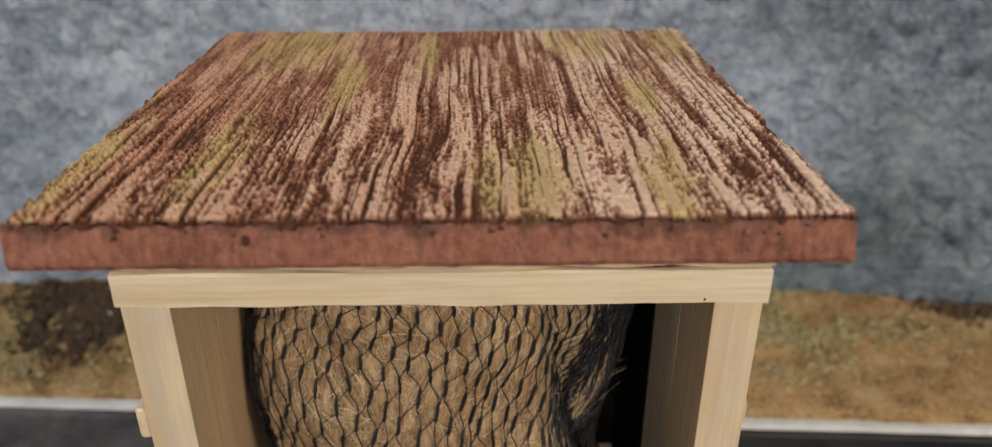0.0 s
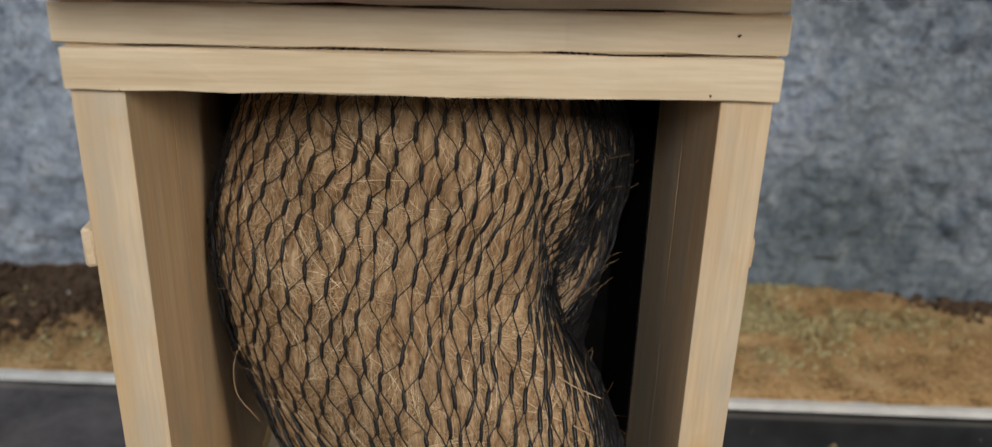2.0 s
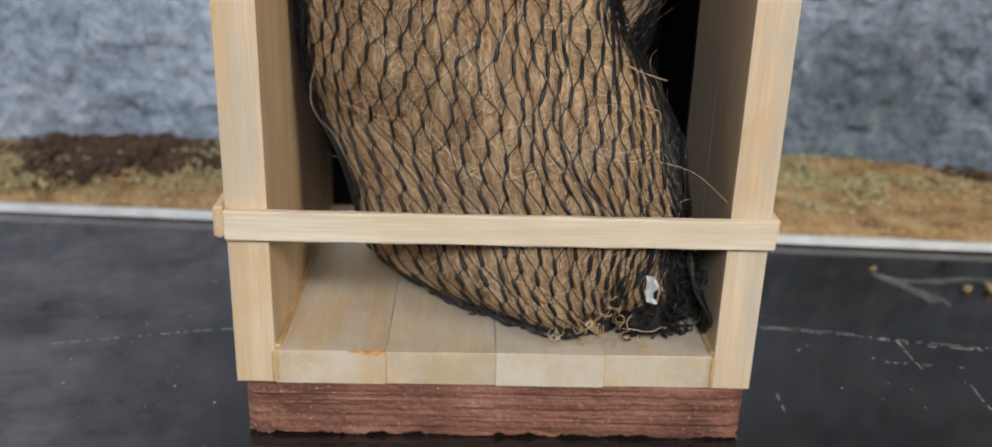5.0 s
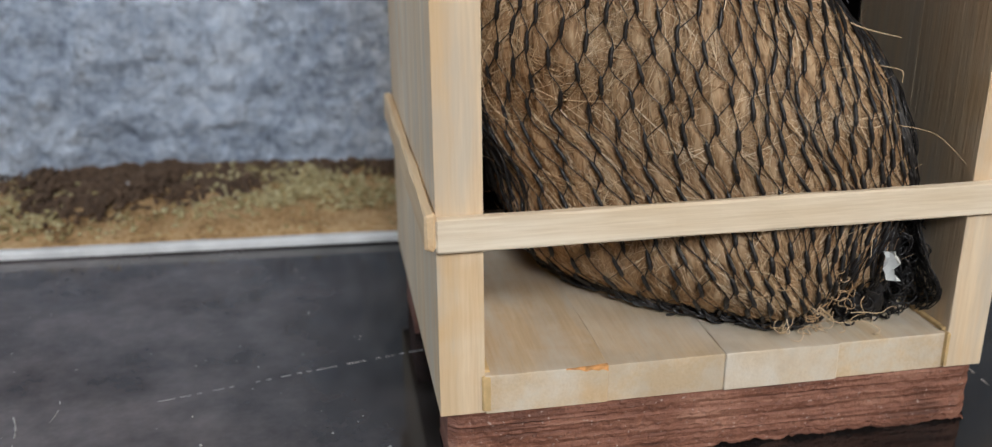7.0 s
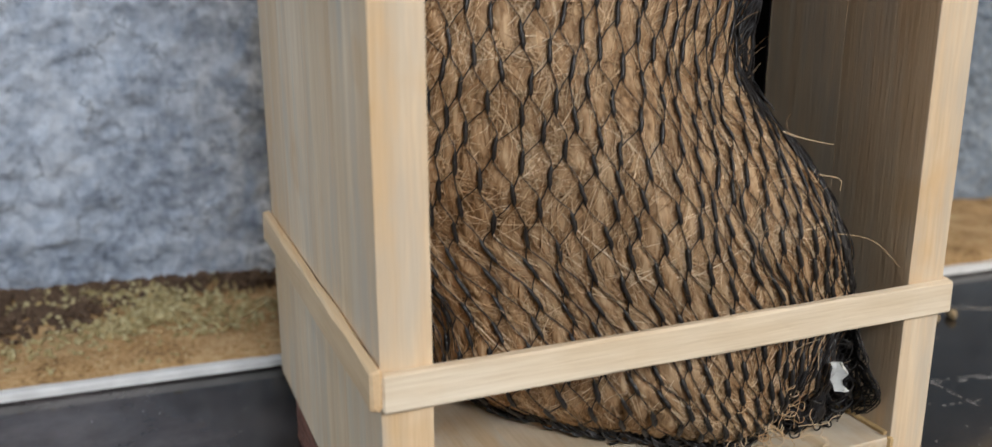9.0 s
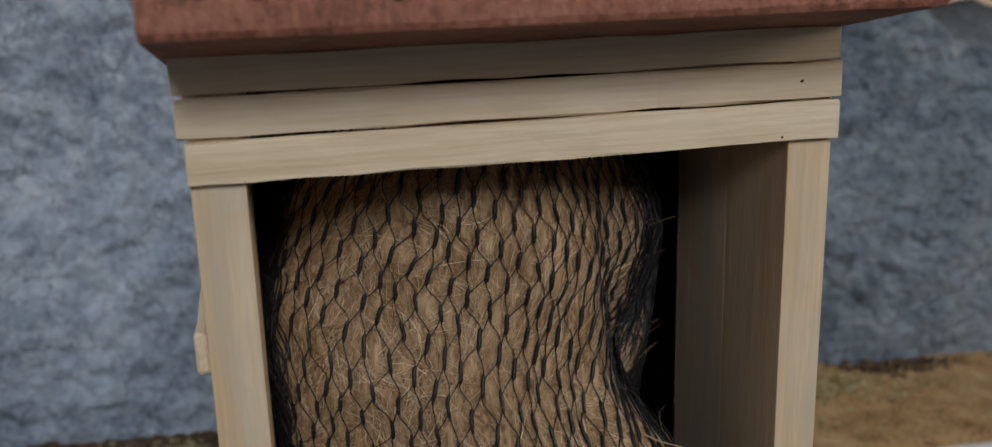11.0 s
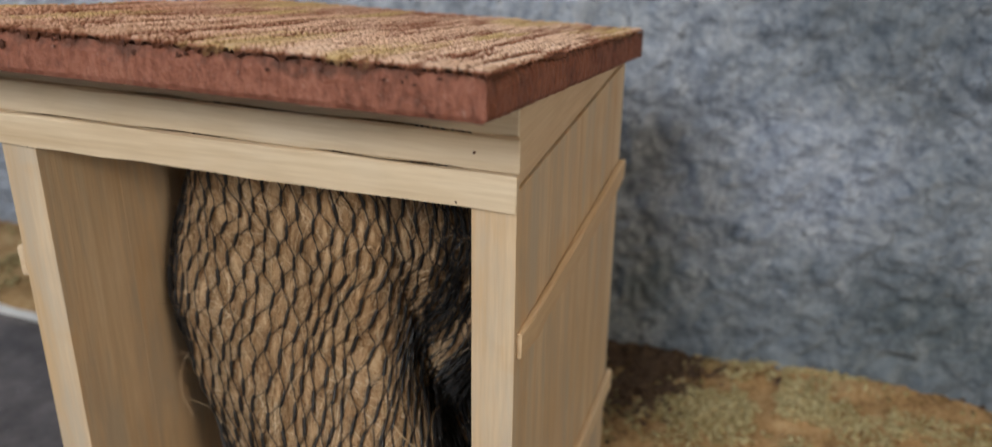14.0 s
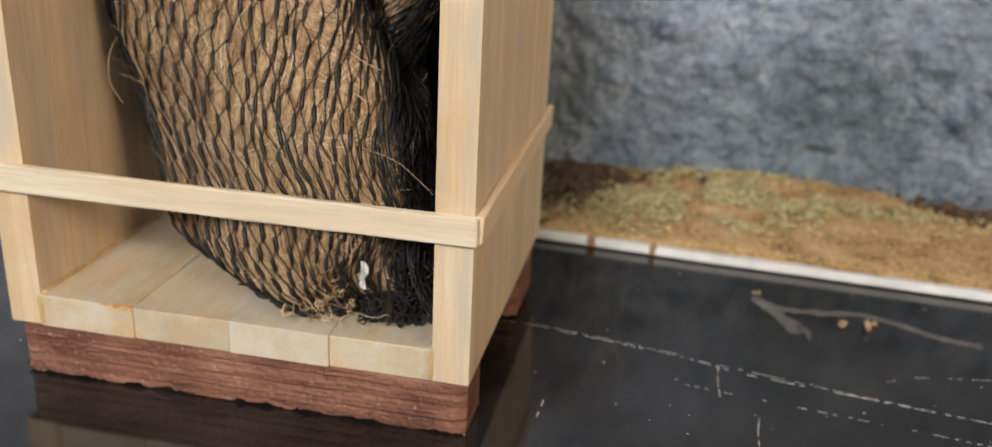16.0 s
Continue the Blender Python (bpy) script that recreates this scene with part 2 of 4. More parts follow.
def roof_material():
    """Dry-brushed, deeply grooved wood: dark hollows, pale ridges, mustard lichen patches."""
    m, nt, b = material("drybrushed_roof_wood", 0.75, 0.15)
    v = coords(nt)
    sep = nt.nodes.new("ShaderNodeSeparateXYZ")
    nt.links.new(v, sep.inputs[0])
    high = calc(nt, "MULTIPLY", sep.outputs["Z"], 1000.0)  # millimetres above the slab's rim
    speck = noise_of(nt, v, 900, 3, 0.6, (1, 0.35, 1))
    wide = noise_of(nt, v, 45, 3, 0.6, (1, 0.4, 1))
    level = calc(nt, "ADD", high, calc(nt, "ADD", calc(nt, "MULTIPLY_ADD", speck, 0.30, -0.15), calc(nt, "MULTIPLY_ADD", wide, 0.24, -0.12)))
    lean = calc(nt, "ADD", noise_of(nt, v, 60, 3, 0.6, (1, 0.3, 1)), calc(nt, "MULTIPLY_ADD", sep.outputs["X"], 5.0, -0.02))
    ridge = mixed(nt, ramp(nt, lean, [(0.15, (0, 0, 0)), (0.75, (1, 1, 1))]), (0.60, 0.335, 0.225), (0.84, 0.63, 0.49))
    col = ramp(nt, level, [(0.06, (0.105, 0.042, 0.025)), (0.32, (0.29, 0.125, 0.078))])
    brush = ramp(nt, level, [(0.40, (0, 0, 0)), (0.82, (1, 1, 1))])
    col = mixed(nt, brush, col, ridge)
    lichen = None
    for cx, cy, sx, sy in ((0.0150, 0.018, 0.0062, 0.026), (0.0370, 0.020, 0.0058, 0.027), (0.0085, 0.016, 0.0030, 0.018), (-0.036, 0.118, 0.014, 0.034), (0.0325, 0.122, 0.011, 0.024),
                           (-0.0585, 0.030, 0.0055, 0.040), (-0.036, 0.030, 0.0050, 0.026), (0.053, 0.114, 0.008, 0.022), (-0.005, 0.105, 0.0030, 0.036), (-0.021, 0.082, 0.004, 0.028), (0.040, 0.070, 0.004, 0.020)):
        dx = calc(nt, "DIVIDE", calc(nt, "SUBTRACT", sep.outputs["X"], cx), sx)
        dy = calc(nt, "DIVIDE", calc(nt, "SUBTRACT", sep.outputs["Y"], cy), sy)
        d = calc(nt, "ADD", calc(nt, "MULTIPLY", dx, dx), calc(nt, "MULTIPLY", dy, dy))
        lichen = d if lichen is None else calc(nt, "MINIMUM", lichen, d)
    ragged = calc(nt, "ADD", lichen, calc(nt, "MULTIPLY_ADD", noise_of(nt, v, 300, 4, 0.7, (1, 0.14, 1)), 5.0, -2.5))
    mask = ramp(nt, ragged, [(0.0, (0.80,) * 3), (1.0, (0, 0, 0))])
    mask = mixed(nt, 1.0, mask, ramp(nt, level, [(0.10, (0.30,) * 3), (0.45, (0.95,) * 3)]), "MULTIPLY")
    col = mixed(nt, mask, col, (0.60, 0.46, 0.21))
    nt.links.new(col, b.inputs["Base Color"])
    bump(nt, b, speck, 0.5, 0.0004)
    return m


def brown_wood(name, base, pale, dark, grooves, worn_rim=False):
    m, nt, b = material(name, 0.62, 0.35)
    v = coords(nt)
    big = noise_of(nt, v, 70, 4, 0.6, (0.7, 1, 1))
    fine = noise_of(nt, v, 700, 3, 0.65, grooves)
    col = ramp(nt, calc(nt, "ADD", calc(nt, "MULTIPLY", big, 0.5), calc(nt, "MULTIPLY", fine, 0.5)), [(0.34, dark), (0.52, base), (0.68, pale)])
    glint = ramp(nt, noise_of(nt, v, 1300, 1, 0.5), [(0.68, (0, 0, 0)), (0.75, (0.22 if worn_rim else 0.6,) * 3)])
    col = mixed(nt, glint, col, (0.55, 0.42, 0.36))
    if worn_rim:  # paint rubbed off in ragged patches along the slab's upper rim
        sep = nt.nodes.new("ShaderNodeSeparateXYZ")
        nt.links.new(v, sep.inputs[0])
        near = calc(nt, "MULTIPLY_ADD", sep.outputs["Z"], 210.0, 0.74)
        torn = calc(nt, "ADD", near, calc(nt, "ADD", calc(nt, "MULTIPLY_ADD", noise_of(nt, v, 210, 4, 0.65), 2.2, -1.1), calc(nt, "MULTIPLY_ADD", noise_of(nt, v, 45, 2, 0.5), 2.0, -1.0)))
        col = mixed(nt, ramp(nt, torn, [(0.40, (0, 0, 0)), (0.80, (0.85,) * 3)]), col, (0.10, 0.044, 0.029))
    nt.links.new(col, b.inputs["Base Color"])
    bump(nt, b, calc(nt, "ADD", fine, calc(nt, "MULTIPLY", noise_of(nt, v, 1500, 2, 0.6), 0.6)), 0.9, 0.0006)
    return m


ROOF = roof_material()
ROOF_EDGE = brown_wood("red_brown_painted_edge", (0.285, 0.108, 0.068), (0.39, 0.175, 0.118), (0.10, 0.036, 0.022), (1, 1, 0.5), True)
RUNNER = brown_wood("rough_red_brown_wood", (0.225, 0.095, 0.060), (0.38, 0.195, 0.13), (0.060, 0.024, 0.015), (0.06, 0.06, 1))


def island_material(name, colours, rough=0.6, spec=0.3, noise_scale=0.0):
    """A colour of its own for each loose piece of a mesh."""
    m, nt, b = material(name, rough, spec)
    geo = nt.nodes.new("ShaderNodeNewGeometry")
    n = len(colours)
    col = ramp(nt, geo.outputs["Random Per Island"], [(i / max(1, n - 1), c) for i, c in enumerate(colours)])
    if noise_scale:
        col = mixed(nt, 1.0, col, ramp(nt, noise_of(nt, coords(nt), noise_scale, 3), [(0.3, (0.6, 0.6, 0.6)), (0.7, (1.1, 1.1, 1.1))]), "MULTIPLY")
    nt.links.new(col, b.inputs["Base Color"])
    return m


FIBRE = island_material("coir_fibre", [(0.25, 0.134, 0.056), (0.43, 0.258, 0.126), (0.56, 0.378, 0.212), (0.78, 0.60, 0.39)], 0.5, 0.35)
WISP = island_material("pale_coir_fibre", [(0.44, 0.265, 0.125), (0.62, 0.435, 0.245), (0.84, 0.68, 0.47)], 0.42, 0.5)
NET = island_material("black_plastic_net", [(0.010, 0.009, 0.009), (0.022, 0.020, 0.019)], 0.40, 0.42)
SAND = island_material("glued_sand", [(0.30, 0.175, 0.07), (0.44, 0.29, 0.13), (0.54, 0.40, 0.22), (0.40, 0.225, 0.09)], 0.85, 0.2)
MOSS = island_material("dry_moss", [(0.27, 0.21, 0.095), (0.40, 0.335, 0.165), (0.55, 0.485, 0.28), (0.42, 0.31, 0.14)], 0.9, 0.15)
SOIL = island_material("dark_soil", [(0.075, 0.048, 0.032), (0.11, 0.072, 0.047), (0.16, 0.106, 0.07)], 0.9, 0.15)


def filling_material():
    m, nt, b = material("packed_coir", 0.7, 0.25)
    v = coords(nt)
    swirl = nt.nodes.new("ShaderNodeTexNoise")
    swirl.inputs["Scale"].default_value = 30
    nt.links.new(v, swirl.inputs["Vector"])
    mp = nt.nodes.new("ShaderNodeMapping")
    nt.links.new(v, mp.inputs["Vector"])
    add = nt.nodes.new("ShaderNodeVectorMath")
    add.operation = "MULTIPLY_ADD"
    nt.links.new(swirl.outputs["Color"], add.inputs[0])
    add.inputs[1].default_value = (0.012, 0.012, 0.02)
    nt.links.new(v, add.inputs[2])
    strands = noise_of(nt, add.outputs[0], 900, 3, 0.6, (1, 1, 0.16))
    clouds = noise_of(nt, v, 70, 3, 0.6)
    col = ramp(nt, calc(nt, "ADD", calc(nt, "MULTIPLY", strands, 0.6), calc(nt, "MULTIPLY", clouds, 0.4)), [(0.34, (0.11, 0.056, 0.024)), (0.48, (0.36, 0.222, 0.114)), (0.66, (0.60, 0.43, 0.258))])
    nt.links.new(col, b.inputs["Base Color"])
    bump(nt, b, strands, 0.8, 0.0006)
    return m


FILLING = filling_material()


def rock_material():
    m, nt, b = material("painted_grey_rock", 0.8, 0.2)
    v = coords(nt)
    big = noise_of(nt, v, 15, 3, 0.55)
    mid = noise_of(nt, v, 95, 4, 0.65)
    fine = noise_of(nt, v, 400, 3, 0.75)
    level = calc(nt, "ADD", calc(nt, "ADD", calc(nt, "MULTIPLY", big, 0.34), calc(nt, "MULTIPLY", mid, 0.38)), calc(nt, "MULTIPLY", fine, 0.28))
    col = ramp(nt, level, [(0.35, (0.115, 0.135, 0.172)), (0.45, (0.31, 0.36, 0.435)), (0.55, (0.49, 0.545, 0.62)), (0.68, (0.72, 0.755, 0.80))])
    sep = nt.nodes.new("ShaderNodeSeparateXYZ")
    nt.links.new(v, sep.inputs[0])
    end_tone = calc(nt, "ADD", calc(nt, "MULTIPLY_ADD", sep.outputs["X"], 2.6, 0.15), calc(nt, "MULTIPLY_ADD", big, 1.6, -0.8))
    green = ramp(nt, end_tone, [(0.1, (0, 0, 0)), (0.6, (0.85,) * 3)])  # greener towards one end; the darkening also stands for light falling off
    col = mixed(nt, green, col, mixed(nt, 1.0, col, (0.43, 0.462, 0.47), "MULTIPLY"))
    # darker low down at that end
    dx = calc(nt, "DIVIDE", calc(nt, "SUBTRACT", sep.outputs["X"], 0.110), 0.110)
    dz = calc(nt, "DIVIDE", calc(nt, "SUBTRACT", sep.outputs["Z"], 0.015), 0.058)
    low_dark = calc(nt, "ADD", calc(nt, "ADD", calc(nt, "MULTIPLY", dx, dx), calc(nt, "MULTIPLY", dz, dz)), calc(nt, "MULTIPLY_ADD", mid, 1.6, -0.8))
    col = mixed(nt, ramp(nt, low_dark, [(0.25, (0.85,) * 3), (1.0, (0, 0, 0))]), col, mixed(nt, 1.0, col, (0.62, 0.65, 0.64), "MULTIPLY"))
    # dark lines colour in the shade of crevices between the lumps
    crevice_shade = noise_of(nt, v, 48, 4, 0.6)
    crevice_shade = ramp(nt, calc(nt, "ABSOLUTE", calc(nt, "SUBTRACT", crevice_shade, 0.5)), [(0.0, (0.65,) * 3), (0.022, (0, 0, 0))])
    col = mixed(nt, mixed(nt, 1.0, crevice_shade, ramp(nt, mid, [(0.42, (0, 0, 0)), (0.6, (1, 1, 1))]), "MULTIPLY"), col, (0.07, 0.078, 0.09))
    # cloudy tints in order: painted daylight, a darker patch, painted shade higher up twice
    for cx, cz, rx, rz, tint in ((0.108, 0.092, 0.034, 0.036, (1.22, 1.22, 1.26)), (0.155, 0.040, 0.040, 0.022, (0.6, 0.63, 0.63)), (-0.12, 0.185, 0.11, 0.095, (0.70, 0.715, 0.74)), (0.15, 0.165, 0.10, 0.070, (0.64, 0.66, 0.67))):
        dx = calc(nt, "DIVIDE", calc(nt, "SUBTRACT", sep.outputs["X"], cx), rx)
        dz = calc(nt, "DIVIDE", calc(nt, "SUBTRACT", sep.outputs["Z"], cz), rz)
        cloud = calc(nt, "ADD", calc(nt, "ADD", calc(nt, "MULTIPLY", dx, dx), calc(nt, "MULTIPLY", dz, dz)), calc(nt, "MULTIPLY_ADD", mid, 2.4, -1.2))
        col = mixed(nt, ramp(nt, cloud, [(0.0, (0.75,) * 3), (1.0, (0, 0, 0))]), col, mixed(nt, 1.0, col, tint, "MULTIPLY"))
    spots = ramp(nt, noise_of(nt, v, 95, 3, 0.6), [(0.70, (0, 0, 0)), (0.80, (0.6,) * 3)])
    col = mixed(nt, spots, col, (0.50, 0.46, 0.38))
    nt.links.new(col, b.inputs["Base Color"])
    bump(nt, b, calc(nt, "ADD", mid, fine), 0.55, 0.003)
    return m


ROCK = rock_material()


def plain(name, colour, rough=0.6, spec=0.4, scale=40.0, vary=0.1):
    m, nt, b = material(name, rough, spec)
    n = noise_of(nt, coords(nt), scale, 4, 0.6)
    low, high = tuple(c * (1 - vary) for c in colour), tuple(min(1, c * (1 + vary)) for c in colour)
    nt.links.new(ramp(nt, n, [(0.35, low), (0.65, high)]), b.inputs["Base Color"])
    bump(nt, b, n, 0.1, 0.001)
    return m


WHITE_BOARD = plain("white_foam_board", (0.74, 0.74, 0.72), 0.6, 0.3, 90, 0.12)
RUST = plain("rust_stain", (0.34, 0.20, 0.10), 0.8, 0.2, 300, 0.3)
ORANGE = plain("orange_resin_stain", (0.66, 0.33, 0.12), 0.5, 0.4, 700, 0.3)
GLUE = plain("dried_amber_glue", (0.60, 0.42, 0.20), 0.4, 0.4, 150, 0.25)
TAG = plain("white_tag_paper", (0.62, 0.62, 0.58), 0.5, 0.4, 200, 0.08)
SCRATCH = plain("pale_scratch", (0.31, 0.30, 0.29), 0.7, 0.2, 500, 0.4)
PLASTER = plain("dark_plaster", (0.14, 0.125, 0.11), 0.9, 0.1, 6, 0.05)
BEIGE = plain("beige_plaster", (0.80, 0.66, 0.48), 0.9, 0.1, 6, 0.05)
CEILING = plain("white_ceiling", (0.74, 0.73, 0.70), 0.9, 0.1, 5, 0.03)
FLOORING = plain("brown_flooring", (0.14, 0.09, 0.055), 0.6, 0.3, 9, 0.2)
GLINT = plain("pale_bead", (0.75, 0.74, 0.76), 0.15, 0.6, 50, 0.03)
DARK_PANEL = plain("near_black_panel", (0.006, 0.005, 0.0045), 0.9, 0.06, 120, 0.4)
CRUMB = plain("sand_crumb", (0.34, 0.25, 0.14), 0.85, 0.2, 600, 0.3)


def table_material():
    m, nt, b = material("black_polished_tabletop", 0.16, 0.76)
    v = coords(nt)
    smear = noise_of(nt, v, 16, 4, 0.6, (0.6, 1, 1))
    streak = noise_of(nt, v, 160, 3, 0.6, (0.08, 1, 1))
    r = calc(nt, "ADD", calc(nt, "MULTIPLY_ADD", smear, 0.16, -0.005), calc(nt, "MULTIPLY", streak, 0.05))
    nt.links.new(r, b.inputs["Roughness"])
    dust = ramp(nt, noise_of(nt, v, 28, 5, 0.7), [(0.35, (0.008, 0.0069, 0.0066)), (0.75, (0.034, 0.030, 0.0285))])
    sep = nt.nodes.new("ShaderNodeSeparateXYZ")
    nt.links.new(v, sep.inputs[0])
    dusty = calc(nt, "ADD", calc(nt, "MULTIPLY", sep.outputs["X"], -7.0), calc(nt, "MULTIPLY_ADD", smear, 0.6, -0.3))
    dust = mixed(nt, ramp(nt, dusty, [(0.42, (0, 0, 0)), (0.90, (0.8,) * 3)]), dust, mixed(nt, 1.0, dust, (7.0, 6.9, 7.3), "MULTIPLY"))  # dustier at one end
    grit = mixed(nt, 1.0, ramp(nt, noise_of(nt, v, 1500, 2, 0.6), [(0.66, (0, 0, 0)), (0.74, (0.5,) * 3)]), ramp(nt, noise_of(nt, v, 60, 3, 0.6), [(0.42, (0, 0, 0)), (0.62, (1, 1, 1))]), "MULTIPLY")
    dust = mixed(nt, grit, dust, (0.20, 0.185, 0.17))  # fine grit in patches
    nt.links.new(dust, b.inputs["Base Color"])
    bump(nt, b, streak, 0.02, 0.0003)
    return m


def smear_material():
    m, nt, b = material("dried_milky_smear", 0.5, 0.3)
    b.inputs["Base Color"].default_value = (0.50, 0.47, 0.43, 1)
    nt.links.new(ramp(nt, noise_of(nt, coords(nt), 260, 4, 0.7), [(0.30, (0.06,) * 3), (0.75, (0.42,) * 3)]), b.inputs["Alpha"])
    return m


TABLE = table_material()
SMEAR = smear_material()

# ---- the room that closes the place ----
X0, X1, Y0, Y1, Z0, Z1 = ROOM
T = 0.12


def slab(name, lo, hi, mat, label, category, bevel=0.002):
    return tagged(part(name, board_mesh(name, lo, hi, bevel, 0.0, step=0.5), mat, None, label), category=category, kind="structure")


slab("floor", (X0, Y0, Z0 - T), (X1, Y1, Z0), FLOORING, "plain brown floor of the room", "floor")
slab("ceiling", (X0, Y0, Z1), (X1, Y1, Z1 + T), CEILING, "plain white ceiling of the room", "ceiling")
slab("wall_north", (X0 - T, Y1, Z0 - T), (X1 + T, Y1 + T, Z1 + T), BEIGE, "warm beige plastered wall behind the backdrop", "wall")
slab("wall_east", (X1, Y0, Z0 - T), (X1 + T, Y1, Z1 + T), PLASTER, "dark taupe plastered wall of the room", "wall")


def wall_with_window(us, zs, across):
    """A wall as one mesh with a rectangular opening through it; across turns (along, through, up) into world places."""
    bm = bmesh.new()
    for i in range(3):
        for j in range(3):
            if (i, j) != (1, 1):
                made = bmesh.ops.create_cube(bm, size=1)["verts"]
                for w in made:
                    w.co = Vector(across((us[i] + us[i + 1]) / 2 + w.co.x * (us[i + 1] - us[i]), w.co.y * T, (zs[j] + zs[j + 1]) / 2 + w.co.z * (zs[j + 1] - zs[j])))
    bmesh.ops.remove_doubles(bm, verts=bm.verts, dist=0.0005)
    bmesh.ops.recalc_face_normals(bm, faces=bm.faces)
    return bm


tagged(part("wall_south", wall_with_window((X0 - T, WIN[0], WIN[1], X1 + T), (Z0 - T, WIN[2], WIN[3], Z1 + T), lambda u, d, z: (u, Y0 - T / 2 + d, z)), PLASTER, None, "dark taupe plastered wall with a window opening"), category="wall", kind="structure")
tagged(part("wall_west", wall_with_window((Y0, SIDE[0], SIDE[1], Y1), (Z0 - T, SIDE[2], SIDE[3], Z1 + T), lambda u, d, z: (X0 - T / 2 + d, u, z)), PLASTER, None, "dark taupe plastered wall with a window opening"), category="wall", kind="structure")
tagged(part("tabletop", board_mesh("tabletop", (-0.75, -0.55, -0.03), (0.85, 0.62, 0.0), 0.002, 0.0, step=0.2), TABLE, None, "scratched glossy black tabletop with dust and smears"), category="table", kind="structure")

for lx in (-0.68, 0.78):
    for ly in (-0.48, 0.55):
        part("leg", board_mesh("leg", (lx - 0.03, ly - 0.03, Z0), (lx + 0.03, ly + 0.03, -0.029), 0.003, 0.0, step=0.4), DARK_PANEL, bpy.data.objects["tabletop"], "dark square table leg" if lx < 0 and ly < 0 else "")

# ---- the backdrop: a white board with sand, moss and soil before a painted rock face ----
LEAN_Y = -0.05


def board_front(x):
    return 0.2715 - 0.056 * x


def rock_front(x):
    return 0.340 + LEAN_Y * (x - 0.13)


backdrop = empty("rock_backdrop", "grey-blue painted rock wall panel on a white board strewn with sand", "backdrop")


def base_board():
    bm = bmesh.new()
    xs = np.linspace(-0.62, 0.62, 32)
    rng = np.random.default_rng(4)
    rings = []
    for x in xs:
        f, e = board_front(x) + rng.uniform(-0.0003, 0.0003), 0.0004
        rings.append([bm.verts.new(p) for p in ((x, f + 0.0016, 0), (x, 0.39, 0), (x, 0.39, 0.003), (x, f + e, 0.003), (x, f, 0.003 - e), (x, f, 0.0007))])
    for a, b in zip(rings, rings[1:]):
        for i in range(6):
            bm.faces.new((a[i], b[i], b[(i + 1) % 6], a[(i + 1) % 6]))
    bm.faces.new(rings[0])
    bm.faces.new(rings[-1][::-1])
    bmesh.ops.recalc_face_normals(bm, faces=bm.faces)
    return bm


part("base_board", base_board(), WHITE_BOARD, backdrop, "thin white board edge")


def rock_top(x):
    return np.interp(x, [-0.62, -0.1, 0.10, 0.18, 0.205, 0.225, 0.31, 0.62], [0.30, 0.285, 0.225, 0.176, 0.163, 0.146, 0.123, 0.10])


def rock_face():
    across = np.concatenate([np.linspace(-0.6, -0.305, 60), np.linspace(-0.3, 0.35, 720), np.linspace(0.355, 0.6, 50)])
    nu, nv = len(across), 230
    u, v = np.meshgrid(across, np.linspace(0, 1, nv))
    top = rock_top(u) + 0.003 * (fractal(u * 60, 0 * u, 3, 3, 5) - 0.5)
    z = 0.003 + v * (top - 0.003)
    relief = 0.008 * (fractal(u * 22, z * 26, 0, 5, 11) - 0.5) + 0.0050 * (np.abs(fractal(u * 78, z * 78, 0, 4, 21) - 0.5) * 2 - 0.3) + 0.0018 * (np.abs(fractal(u * 210, z * 210, 0, 2, 24) - 0.5) * 2 - 0.3)
    y = rock_front(u) - relief - 0.002 + 0.03 * np.clip((v - 0.975) / 0.025, 0, 1) ** 2
    front = np.stack([u, y, z], -1).reshape(-1, 3)
    shelf = np.interp(u[0], [0.0, 0.22, 0.27, 0.6], [0.004, 0.007, 0.022, 0.022])  # the rock goes on rising behind its brow
    back = np.stack([u[[0, -1]], rock_front(u[[0, -1]]) + np.array([[0.05], [0.05]]), np.stack([z[0], z[-1] + shelf])], -1).reshape(-1, 3)
    faces = grid_faces(nu, nv).tolist()
    n = nu * nv
    for i in range(nu - 1):
        faces.append([n + i, n + i + 1, i + 1, i])
        faces.append([(nv - 1) * nu + i, (nv - 1) * nu + i + 1, n + nu + i + 1, n + nu + i])
        faces.append([n + nu + i, n + nu + i + 1, n + i + 1, n + i])
    return mesh_of("rock_face", np.concatenate([front, back]), faces, smooth=True)


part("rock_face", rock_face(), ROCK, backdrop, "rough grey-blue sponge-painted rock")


def sand_height(x, y):
    s = np.clip((y - board_front(x) - 0.003) / (rock_front(x) - board_front(x)), 0, 1)
    rim = np.interp(x, [-0.6, -0.2, -0.168, -0.149, -0.118, -0.08, 0.0, 0.0616, 0.1225, 0.161, 0.2, 0.26, 0.6], [0.001, 0.001, 0.004, 0.003, 0.0045, 0.002, 0.001, 0.001, 0.008, 0.0066, 0.002, 0.001, 0.001])
    return 0.0032 + 0.0016 * np.clip(s * 12, 0, 1) + (rim - 0.002) * s**1.3 + 0.003 * (fractal(x * 90, y * 90, 0, 3, 31) - 0.45) * np.clip(s * 6, 0, 1)


def sand_bed():
    nu, nv = 500, 40
    u, v = np.meshgrid(np.linspace(-0.6, 0.6, nu), np.linspace(0, 1, nv))
    y = board_front(u) + 0.0025 + 0.0015 * fractal(u * 150, 0 * u, 0, 3, 8) + v * (rock_front(u) + 0.006 - board_front(u))
    z = np.maximum(sand_height(u, y), 0.0034)
    z[0] = 0.0031
    return mesh_of("sand_bed", np.stack([u, y, z], -1).reshape(-1, 3), grid_faces(nu, nv), smooth=True)


